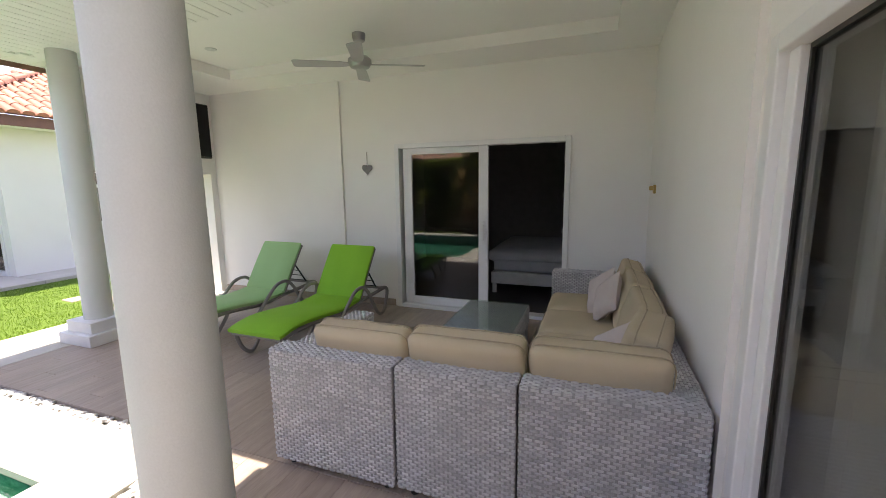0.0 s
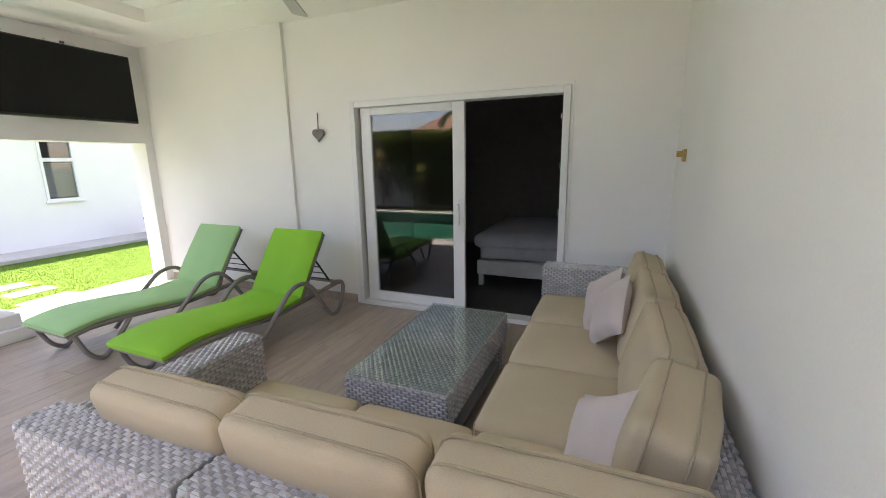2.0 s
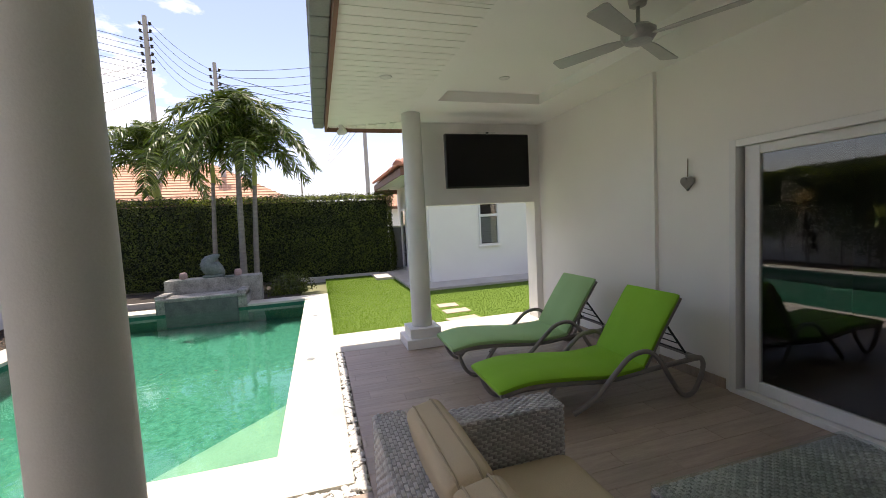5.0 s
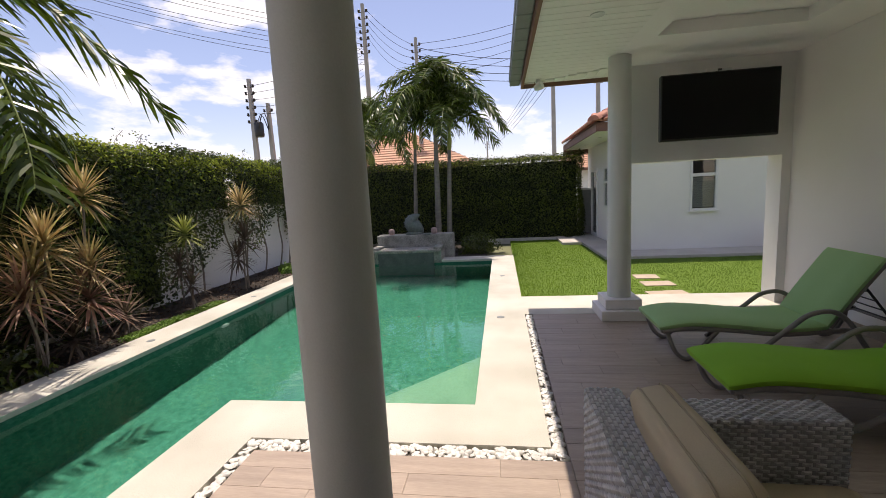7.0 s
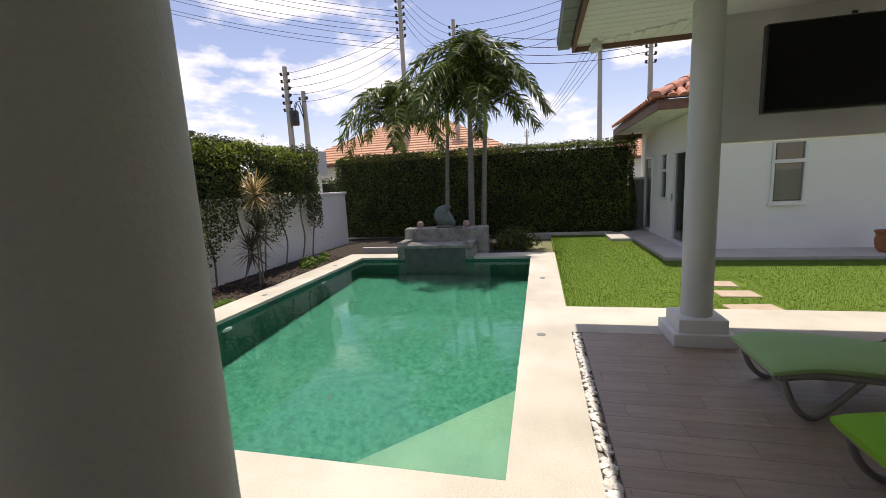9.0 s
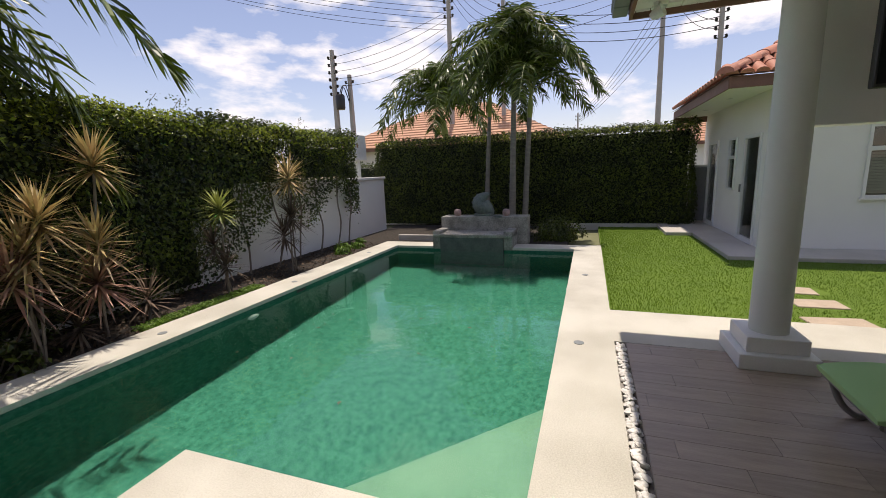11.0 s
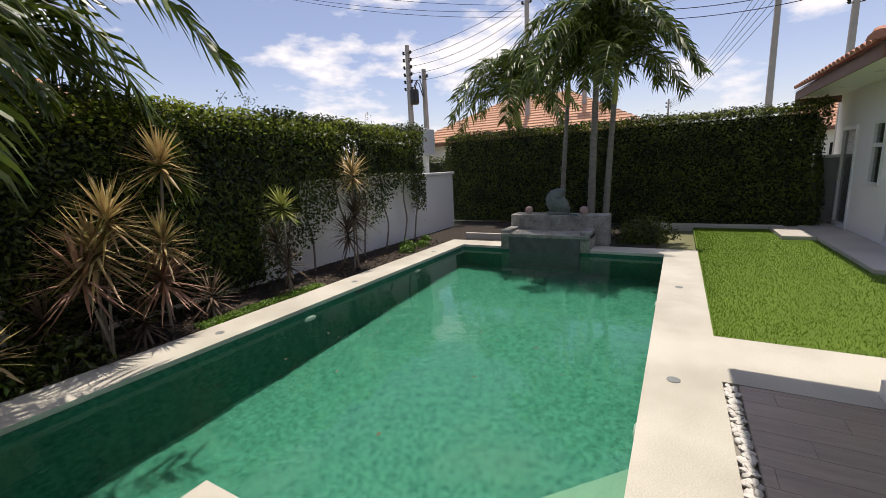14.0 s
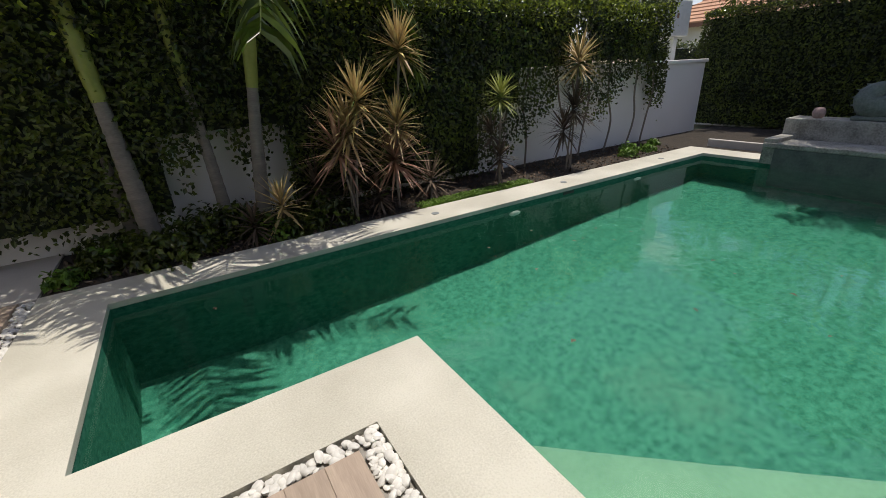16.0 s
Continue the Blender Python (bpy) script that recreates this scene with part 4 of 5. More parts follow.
for nm, a, b, sides, sd in (("apron", (-tx, -ty, 0.25), (tx, ty, 0.422), "xXyYZ", 21), ("end_panel", (-tx + 0.01, -ty + 0.005, 0.02), (tx - 0.01, -ty + 0.10, 0.25), "xXyY", 22), ("end_panel", (-tx + 0.01, ty - 0.10, 0.02), (tx - 0.01, ty - 0.005, 0.25), "xXyY", 23)):
    ob = part(nm, Shape().cbox(a, b, 0.008), M_WICKERBACK, table)
    weave_ob = part("weave", woven_box(a, b, sides, 0.046, 0.016, sd), M_WICKER, ob, "grey flat woven strands")
    weave_ob["kind"] = "stuff"
part("lower_shelf", Shape().cbox((-tx + 0.03, -ty + 0.10, 0.05), (tx - 0.03, ty - 0.10, 0.08), 0.006), M_WICKERBACK, table)
top = part("glass_top", Shape().cbox((-tx, -ty, 0.432), (tx, ty, 0.440), 0.002), M_TABLEGLASS, table, "clear glass sheet")
top.visible_shadow = False


# ---- sun loungers ----
def lounger(x, y, turn, mat, label):
    """Foot end at local y 0, head towards +y."""
    L = thing("sun_lounger", label, "sun lounger", (x, y, 0), turn, "sun loungers on the terrace")
    hw2 = 0.31
    prof = [(0.0, 0.30), (0.25, 0.335), (0.6, 0.315), (0.95, 0.285), (1.28, 0.31)]
    for sgn in (-1, 1):
        xs2 = sgn * (hw2 - 0.02)
        part("side_rail", Shape().tube(soften([(xs2, 0.03, 0.265), (xs2, 0.25, 0.295), (xs2, 0.6, 0.275), (xs2, 0.95, 0.245), (xs2, 1.3, 0.27), (xs2, 1.75, 0.30), (xs2, 1.88, 0.30)]), 0.021, 10), M_LOUNGE, L, smooth=True)
        part("front_leg", Shape().tube(soften([(xs2, 0.06, 0.26), (xs2, 0.12, 0.10), (xs2 * 0.97, 0.20, 0.022), (xs2 * 0.97, 0.28, 0.05), (xs2, 0.46, 0.27)], 5), 0.019, 10), M_LOUNGE, L, smooth=True)
        xo = sgn * (hw2 + 0.03)
        part("arm_rail", Shape().tube(soften([(xs2, 0.62, 0.02), (xo, 0.78, 0.14), (xo, 0.98, 0.32), (xo, 1.12, 0.43), (xo, 1.28, 0.45), (xo, 1.40, 0.36), (xo, 1.50, 0.20), (xo, 1.60, 0.06), (xo, 1.68, 0.022), (xo, 1.76, 0.06), (xo, 1.84, 0.22), (xo, 1.82, 0.32), (xs2, 1.72, 0.33)], 5), 0.020, 10), M_LOUNGE, L, smooth=True)
        part("back_rail", Shape().tube([(xs2, 1.30, 0.30), (xs2, 1.46, 0.55), (xs2, 1.66, 0.84)], 0.018, 10), M_LOUNGE, L, smooth=True)
        part("back_strut", Shape().tube([(sgn * 0.20, 1.56, 0.66), (sgn * 0.20, 1.80, 0.33)], 0.010, 8), M_BLACKMETAL, L, "black metal prop")
    for yy, zz in ((0.03, 0.265), (0.98, 0.245), (1.86, 0.30)):
        part("cross_bar", Shape().tube([(-hw2 + 0.02, yy, zz), (hw2 - 0.02, yy, zz)], 0.018, 8), M_LOUNGE, L, smooth=True)
    for k in range(4):
        part("ratchet_bar", Shape().tube([(-0.20, 1.62 + 0.06 * k, 0.575 - 0.08 * k), (0.20, 1.62 + 0.06 * k, 0.575 - 0.08 * k)], 0.006, 6), M_BLACKMETAL, L)
    part("sling", Shape().cbox((-hw2 + 0.03, 0.04, 0.262), (hw2 - 0.03, 1.28, 0.272), 0.003), M_LOUNGE, L)

    def pad(line, thick, name):
        """A pad that follows a side line of (y, z), with rounded edges."""
        pts = soften([(0, py, pz) for py, pz in line], 5)
        s = Shape()
        ring = [(-hw2, 0.3), (-hw2 + 0.012, 0.0), (hw2 - 0.012, 0.0), (hw2, 0.3), (hw2, 0.7), (hw2 - 0.02, 1.0), (0.1, 1.03), (-0.1, 1.03), (-hw2 + 0.02, 1.0), (-hw2, 0.7)]
        verts, faces = [], []
        for i, p in enumerate(pts):
            d = (pts[min(i + 1, len(pts) - 1)] - pts[max(i - 1, 0)]).normalized()
            nn = Vector((0, -d.z, d.y))
            end = 0.75 if i in (0, len(pts) - 1) else 1.0
            for rx, rt in ring:
                verts.append(Vector((rx * (0.985 if end < 1 else 1), p.y, p.z)) + nn * (0.5 + (rt - 0.5) * end) * thick)
        m = len(ring)
        for i in range(len(pts) - 1):
            for k in range(m):
                faces.append((i * m + k, i * m + (k + 1) % m, (i + 1) * m + (k + 1) % m, (i + 1) * m + k))
        faces += [tuple(reversed(range(m))), tuple(range((len(pts) - 1) * m, len(pts) * m))]
        s.add(verts, faces)
        part(name, s, mat, L, "fabric covered pad", smooth=True)

    pad([(0.0, 0.275), (0.25, 0.315), (0.6, 0.295), (0.95, 0.262), (1.285, 0.285)], 0.05, "seat_pad")
    pad([(1.29, 0.295), (1.46, 0.565), (1.66, 0.855)], 0.05, "back_pad")
    return L


lounger(-4.36, 4.74, -1.5, M_MINT, "reclining sun lounger with a pale mint green pad")
lounger(-3.26, 4.74, -1.0, M_LIME, "reclining sun lounger with a bright lime green pad")

# ---- television, fan, fittings ----
tv = thing("television", "large black flat television on a bracket over the garden opening", "television", (-5.50, 5.82, 2.362))
part("body", Shape().cbox((-0.05, -0.61, -0.36), (0.02, 0.61, 0.36), 0.012), M_TVBODY, tv)
part("screen", Shape().box((0.02, -0.595, -0.335), (0.024, 0.595, 0.345)), M_SCREEN, tv, "black glossy screen")
part("wall_bracket", Shape().cbox((-0.37, -0.22, -0.15), (-0.34, 0.22, 0.15), 0.005).cbox((-0.34, -0.05, -0.05), (-0.05, 0.05, 0.05), 0.01), M_BLACKMETAL, tv)
cam_box = thing("sensor_bar", "small white camera bar on top of the television", "sensor", (-5.53, 5.82, 2.72))
part("body", Shape().cbox((-0.03, -0.13, 0.0), (0.03, 0.13, 0.035), 0.01), M_WHITEMETAL, cam_box)
part("lens", Shape().box((0.03, -0.02, 0.008), (0.034, 0.02, 0.03)), M_BLACKMETAL, cam_box)

fan = thing("ceiling_fan", "brushed steel ceiling fan with four grey blades", "ceiling fan", (-2.66, 5.76, 2.80))
part("canopy", Shape().lathe([(0.02, 0.19), (0.055, 0.20), (0.065, 0.24), (0.065, 0.27)], 24), M_STEEL, fan, smooth=True)
part("rod", Shape().lathe([(0.014, 0.06), (0.014, 0.20)], 12), M_STEEL, fan, smooth=True)
part("motor", Shape().lathe([(0.05, -0.055), (0.09, -0.045), (0.115, -0.01), (0.115, 0.03), (0.08, 0.06), (0.03, 0.075)], 28), M_STEEL, fan, "round steel motor housing", smooth=True)
for k in range(4):
    b = Shape()
    b.prism([(0.10, -0.03), (0.20, -0.055), (0.62, -0.068), (0.64, -0.05), (0.64, 0.05), (0.62, 0.068), (0.20, 0.055), (0.10, 0.03)], -0.004, 0.004)
    part("blade", b, M_BLADE, fan, at=pose(0, 0, -0.015, 0, 0, 27 + 90 * k) @ pose(0, 0, 0, 11, 0, 0))
for x, y in ((-4.15, 4.24), (-4.35, 5.55), (-2.2, 4.24), (-1.0, 5.55)):
    z = TZ if TX0 < x < TX1 and TY0 < y < TY1 else CEIL
    lamp = thing("downlight", "small round white recessed downlight", "downlight", (x, y, z - 0.002), group="terrace downlights")
    part("bezel", Shape().lathe([(0.035, -0.004), (0.055, -0.008), (0.06, 0.0)], 24), M_WHITEMETAL, lamp, smooth=True)
    part("lens", Shape().lathe([(0.034, -0.003), (0.034, 0.0)], 20), M_LAMP, lamp)
flood = thing("flood_lamp", "small white spotlight fixed under the eave corner", "spotlight", (-6.10, 3.93, CEIL))
part("mount", Shape().lathe([(0.02, -0.05), (0.03, 0.0)], 14), M_WHITEMETAL, flood, smooth=True)
part("head", Shape().lathe([(0.03, -0.05), (0.05, 0.0), (0.055, 0.06)], 16).moved(pose(0, 0, -0.09, 70, 0, 150)), M_WHITEMETAL, flood, smooth=True)
heart = thing("heart_ornament", "silver metal heart hanging on a cord", "ornament", (-3.25, 6.825, 1.80))
hp = []
for k in range(28):
    a = 2 * math.pi * k / 28
    hp.append((0.0045 * 16 * math.sin(a) ** 3, 0.0045 * (13 * math.cos(a) - 5 * math.cos(2 * a) - 2 * math.cos(3 * a) - math.cos(4 * a))))
part("heart", Shape().prism(hp, -0.012, 0.012).moved(pose(0, 0, 0.02, 90)), M_HEART, heart)
part("cord", Shape().tube([(0, 0, 0.07), (0, 0.005, 0.24)], 0.005, 6), M_STEM, heart)
hook = thing("wall_hook", "small brass yellow fitting on the white wall", "fitting", (0.095, 6.38, 1.54))
part("plate", Shape().cbox((-0.015, -0.035, -0.04), (0.005, 0.035, 0.04), 0.004), M_BRASS, hook)
part("knob", Shape().cbox((-0.05, -0.02, -0.01), (-0.015, 0.02, 0.03), 0.006), M_BRASS, hook)


# ---- fountain ----
fount = thing("pool_fountain", "weathered grey stone pool fountain with a spout ledge", "fountain", (0, 0, 0))
part("back_block", Shape().cbox((-10.85, 0.28, -0.1), (-10.42, 2.20, 0.57), 0.015), M_STONE, fount, "weathered stone block")
part("spout_ledge", Shape().cbox((-10.41, 0.30, 0.20), (-9.80, 1.98, 0.27), 0.012), M_STONE, fount)
part("cheek", Shape().cbox((-10.41, 0.28, -0.05), (-9.84, 0.46, 0.33), 0.012), M_STONE, fount)
part("cheek", Shape().cbox((-10.41, 1.80, -0.05), (-9.84, 1.98, 0.33), 0.012), M_STONE, fount)
part("front_face", Shape().box((-10.2, 0.46, -1.2), (-9.80, 1.80, 0.198)), M_DARKSTONE, fount, "dark wet stone face under the ledge")
st = Shape()
ringn = 18
cl = [((0.0, 0.16, 0.0), 0.02), ((0.0, 0.15, 0.06), 0.10), ((0, 0.08, 0.12), 0.17), ((0, -0.02, 0.20), 0.20), ((0, -0.08, 0.30), 0.18), ((0, -0.02, 0.40), 0.12), ((0, 0.08, 0.46), 0.06), ((0, 0.15, 0.49), 0.015)]
st.tube(soften([c for c, _ in cl], 3), [cl[min(len(cl) - 1, i // 3)][1] + (cl[min(len(cl) - 1, i // 3 + 1)][1] - cl[min(len(cl) - 1, i // 3)][1]) * (i % 3) / 3 for i in range(3 * (len(cl) - 1) + 1)], ringn)
st.cbox((-0.16, -0.20, 0.0), (0.16, 0.20, 0.06), 0.02)
st.prism([(0.05, 0.30), (0.22, 0.44), (0.20, 0.30), (0.12, 0.20)], -0.02, 0.02).moved(pose(0, 0, 0))
for k in range(6):
    a = radians(20 + 26 * k)
    cy, cz = -0.05 - 0.16 * math.sin(a), 0.24 - 0.20 * math.cos(a)
    st.add([(-0.03, cy, cz), (0.03, cy, cz), (0, cy + 0.04, cz + 0.07), (0, cy - 0.09 * math.sin(a), cz + 0.03 - 0.05 * math.cos(a))], [(0, 1, 2), (0, 3, 1), (1, 3, 2), (2, 3, 0)])
statue = tagged(new("fish_statue", st.mesh("fish_statue", M_STATUE, True)), "green grey carved stone fish statue on the fountain", "statue")
statue.matrix_basis = pose(-10.62, 1.22, 0.57, 0, 0, 0)
for y in (0.62, 1.72):
    s = Shape().lathe([(0.05, 0), (0.075, 0.03), (0.082, 0.08), (0.07, 0.13), (0.045, 0.15)], 14)
    ob = tagged(new("stone_ball", s.mesh("stone_ball", M_PINKSTONE, True)), "rough pink stone ball on the fountain", "stone ball", "stone balls on the fountain")
    ob.location = (-10.60, y, 0.57)
for x, y, nrm in ((-5.60, PY0, 1), (-8.05, PY0, 1), (-4.95, PY2, -1), (-7.6, PY2, -1)):
    lt = thing("pool_light", "round white underwater pool light", "pool light", (x, y, -0.30), group="pool lights")
    part("housing", Shape().lathe([(0.085, 0.0), (0.085, 0.012), (0.065, 0.025), (0.02, 0.03)], 24).moved(pose(0, 0, 0, -90 * nrm)), M_WHITEMETAL, lt, smooth=True)
for x, y in ((-5.39, 3.35), (-7.9, 3.38), (-6.7, -0.80), (-9.0, -0.80), (-4.6, -0.80)):
    dk = thing("coping_disc", "small round grey cover set in the coping", "cover", (x, y, 0.0), group="coping covers")
    part("disc", Shape().lathe([(0.045, 0.0), (0.045, 0.004)], 20), M_GUTTER, dk)
sk = thing("pool_skimmer", "dark skimmer slot in the pool wall", "skimmer", (-6.55, PY0, -0.075))
part("slot", Shape().cbox((-0.10, 0.0, -0.03), (0.10, 0.006, 0.02), 0.002), M_BLACKMETAL, sk)


# ---- hedges ----
def hedge(name, label, x0, x1, y0, y1, z0, z1, count, size, rng, ragged=0.06, low=None, core=True):
    """Leaves over the faces of a clipped hedge; low(x, y) lifts the bottom of the foliage."""
    hd = thing(name, label, "hedge")
    lx, ly, lz = x1 - x0, y1 - y0, z1 - z0
    areas = np.array([lx * lz, lx * lz, ly * lz, ly * lz, lx * ly])
    pick = rng.choice(5, count, p=areas / areas.sum())
    u, v = rng.random(count), rng.random(count)
    depth = rng.exponential(0.05, count) - ragged * rng.random(count)
    p, nr = np.zeros((count, 3)), np.zeros((count, 3))
    for k, (axis, sign) in enumerate(((1, -1), (1, 1), (0, -1), (0, 1), (2, 1))):
        m = pick == k
        lo, hi = np.array((x0, y0, z0)), np.array((x1, y1, z1))
        oth = [a for a in range(3) if a != axis]
        p[m, oth[0]] = lo[oth[0]] + u[m] * (hi - lo)[oth[0]]
        p[m, oth[1]] = lo[oth[1]] + v[m] * (hi - lo)[oth[1]]
        p[m, axis] = (hi if sign > 0 else lo)[axis] - sign * depth[m]
        nr[m, axis] = sign
    wave = 0.06 * np.sin(p[:, 0] * 2.1 + 0.7) * np.sin(p[:, 1] * 1.7 + 1.1) + 0.04 * np.sin(p[:, 0] * 5.3 + p[:, 1] * 4.1)
    p[:, 2] += wave * (p[:, 2] - z0) / lz
    p[:, 1] += 0.05 * np.sin(p[:, 0] * 3.7 + p[:, 2] * 2.9)
    mid = (y0 + y1) / 2 if ly < lx else (x0 + x1) / 2
    ax = 1 if ly < lx else 0
    p[:, ax] = mid + (p[:, ax] - mid) * (1 - 0.30 * np.clip(1 - (p[:, 2] - z0) / lz, 0, 1) ** 0.6)
    crest = p[:, 2] > z1 - 0.12
    p[crest, 2] += rng.exponential(0.018, crest.sum())
    nr[:, 2] += 0.35
    if low is not None:
        ok = p[:, 2] > low(p[:, 0]) + rng.normal(0, 0.12, count)
        p, nr = p[ok], nr[ok]
    part("foliage", leaf_mesh(leaves(p, nr, size, rng), M_LEAF), None, hd, "small glossy green leaves")["kind"] = "stuff"
    return hd


rng = np.random.default_rng(11)


def low_left(x):
    return np.where(x > -2.1, 0.30, np.where(x > -3.3, 0.85 + 0.25 * np.sin(x * 9), np.where(x > -6.2, 0.1, np.where(x > -7.6, 0.1 + (-6.2 - x) * 0.65, 1.05 + 0.35 * np.sin(x * 3.1)))))


hd = hedge("hedge", "tall clipped green hedge over the white garden wall", -10.5, 1.2, -2.62, -1.78, 0.0, 2.42, 95000, 0.058, rng, 0.08, low_left)
# Added boxes close the gaps between leaves; their dark colour stands for shade.
part("core", Shape().box((-6.1, -2.15, 0.1), (-3.4, -1.98, 2.25)).box((-3.4, -2.15, 1.05), (-2.1, -1.98, 2.25)).box((-2.1, -2.15, 0.3), (1.2, -1.98, 2.25)).box((-6.9, -2.15, 1.0), (-6.1, -1.98, 2.25)).box((-8.0, -2.15, 1.50), (-6.9, -2.0, 2.2)).box((-10.35, -2.15, 1.55), (-8.6, -2.0, 2.15)), M_HEDGESHADE, hd, "near-black filler boxes with the hedge's inner shade painted in")
for x in (-10.2, -9.75, -9.1, -8.4, -7.8, -7.1, -6.6):
    j = rng.normal(0, 0.08, 4)
    part("stem", Shape().tube(soften([(x, -2.02, -0.05), (x + j[0], -1.98, 0.5), (x + j[1], -1.96, 1.0), (x + j[2], -2.0, 1.6)], 4), [0.018] * 13, 6), M_STEM, hd)
# Young growth on the crest; the sun's brightness there is painted in.
n = 22000
yp = np.stack((rng.uniform(-10.45, 1.2, n), -2.2 + 0.53 * rng.uniform(-1, 1, n), 2.45 - rng.exponential(0.16, n)), 1)
yp[:, 2] += 0.05 * np.sin(yp[:, 0] * 2.1) + 0.035 * np.sin(yp[:, 0] * 6.1)
part("sunlit_young_foliage", leaf_mesh(leaves(yp, np.tile((0, 0.3, 0.8), (n, 1)), 0.05, rng), M_YOUNGLIT), None, hd, "young leaves on the crest, sunlit yellow green put into their colour")["kind"] = "stuff"
for x in (-6.35, -6.2, -5.85, -8.9):
    part("shoot", Shape().tube(soften([(x, -2.1, 2.35), (x + rng.normal(0, 0.04), -2.1, 2.55), (x + rng.normal(0, 0.08), -2.1 + rng.normal(0, 0.08), 2.72)], 3), 0.0035, 4), M_STEM, hd)
    n = 26
    sp = np.stack((x + rng.normal(0, 0.05, n), -2.1 + rng.normal(0, 0.05, n), rng.uniform(2.45, 2.75, n)), 1)
    part("shoot_leaf", leaf_mesh(leaves(sp, rng.normal(0, 1, (n, 3)), 0.035, rng), M_LEAF), None, hd)["kind"] = "stuff"
hd = hedge("hedge", "tall dark clipped hedge at the end of the garden", -14.2, -13.45, -2.9, 5.85, 0.0, 2.48, 60000, 0.062, rng, 0.08)
# Solid filler behind the leaves, coloured as the hedge's shaded inside.
part("core", Shape().box((-14.05, -2.75, 0.0), (-13.62, 5.7, 2.34)), M_HEDGESHADE, hd, "near-black filler boxes with the hedge's inner shade painted in")
# Same leaves on the far crest, their colour raised for sunlight.
n = 5000
yp = np.stack((-13.82 + 0.40 * rng.uniform(-1, 1, n), rng.uniform(-2.9, 5.85, n), 2.50 - rng.exponential(0.06, n)), 1)
part("sunlit_young_foliage", leaf_mesh(leaves(yp, np.tile((0.2, 0, 0.8), (n, 1)), 0.05, rng), M_YOUNGLIT), None, hd, "young leaves on the crest, sunlit yellow green put into their colour")["kind"] = "stuff"
hd = hedge("hedge", "rounded green shrub row beyond the wall", -20, -15.0, -5.4, -4.4, 0.0, 1.9, 6000, 0.09, rng)
# Filler box for the shrub row, with its inner shade painted on.
part("core", Shape().box((-19.9, -5.3, 0), (-15.1, -4.5, 1.8)), M_HEDGESHADE, hd)


def shrub(x, y, z, r, count, size, mat, label, rng, name="shrub", flat=0.8):
    sh = thing(name, label, "shrub", (x, y, z))
    d = rng.normal(0, 1, (count, 3))
    d /= np.linalg.norm(d, axis=1)[:, None]
    d[:, 2] = abs(d[:, 2])
    rr = r * (0.55 + 0.5 * rng.random((count, 1))) * (1 + 0.25 * np.sin(d[:, :1] * 5 + d[:, 1:2] * 4))
    p = d * rr
    p[:, 2] *= flat
    part("foliage", leaf_mesh(leaves(p, d, size, rng), mat), None, sh)["kind"] = "stuff"
    st2 = Shape()
    for k in range(5):
        a = 1.26 * k
        st2.tube([(0.02 * math.cos(a), 0.02 * math.sin(a), -0.05), (r * 0.5 * math.cos(a), r * 0.5 * math.sin(a), r * 0.5 * flat)], 0.008, 5)
    part("stems", st2, M_STEM, sh)
    return sh


shrub(-11.3, 2.75, -0.03, 0.55, 2600, 0.06, M_LEAF, "dark bushy shrub beside the fountain", rng)
for k in range(16):
    x = rng.uniform(-3.6, -1.3)
    shrub(x, rng.uniform(-2.05, -1.3), -0.03, rng.uniform(0.2, 0.42), 300, 0.075, M_LEAF, "low dark leafy plant at the foot of the palms", rng, "low_plant")
for x, y, r in ((-1.18, -1.30, 0.16), (-1.45, -1.62, 0.20), (-2.95, -1.32, 0.24), (-9.2, -1.55, 0.2), (-9.55, -1.4, 0.14), (-8.9, -1.35, 0.16), (-10.2, -1.7, 0.12)):
    shrub(x, y, -0.03, r, 220, 0.07, M_LOWLEAF, "small bright yellow green plant at the bed's edge", rng, "low_plant", 0.9)
n = 5000
gx, gy = rng.uniform(-6.4, -4.6, n), rng.uniform(-1.28, -1.07, n)
gp = np.stack((gx, gy, -0.03 + 0.06 * rng.random(n)), 1)
tagged(new("ground_cover", leaf_mesh(leaves(gp, np.tile((0, 0, 1.0), (n, 1)), 0.03, rng), M_LOWLEAF)), "low bright ground cover along the coping", "ground cover", "", "stuff")
n = 2500
gp = np.stack((rng.uniform(-10.2, -1.1, n), rng.uniform(-2.15, -1.1, n), -0.02 + 0.02 * rng.random(n)), 1)
tagged(new("leaf_litter", leaf_mesh(leaves(gp, np.tile((0, 0, 1.0), (n, 1)), 0.05, rng), M_DRACD)), "dry fallen leaves on the dark soil", "leaf litter", "", "stuff")
n = 26
gp = np.stack((rng.uniform(-6.5, -2.2, n), rng.uniform(-0.3, 2.6, n), np.full(n, -0.078)), 1)
gp = gp[~((gp[:, 0] > PX1 - 0.1) & (gp[:, 1] > PY1 - 0.1))]
tagged(new("floating_leaves", leaf_mesh(leaves(gp, np.tile((0, 0, 6.0), (len(gp), 1)), 0.045, rng), M_DRACD)), "a few dark leaves floating on the pool", "leaf litter", "", "stuff")


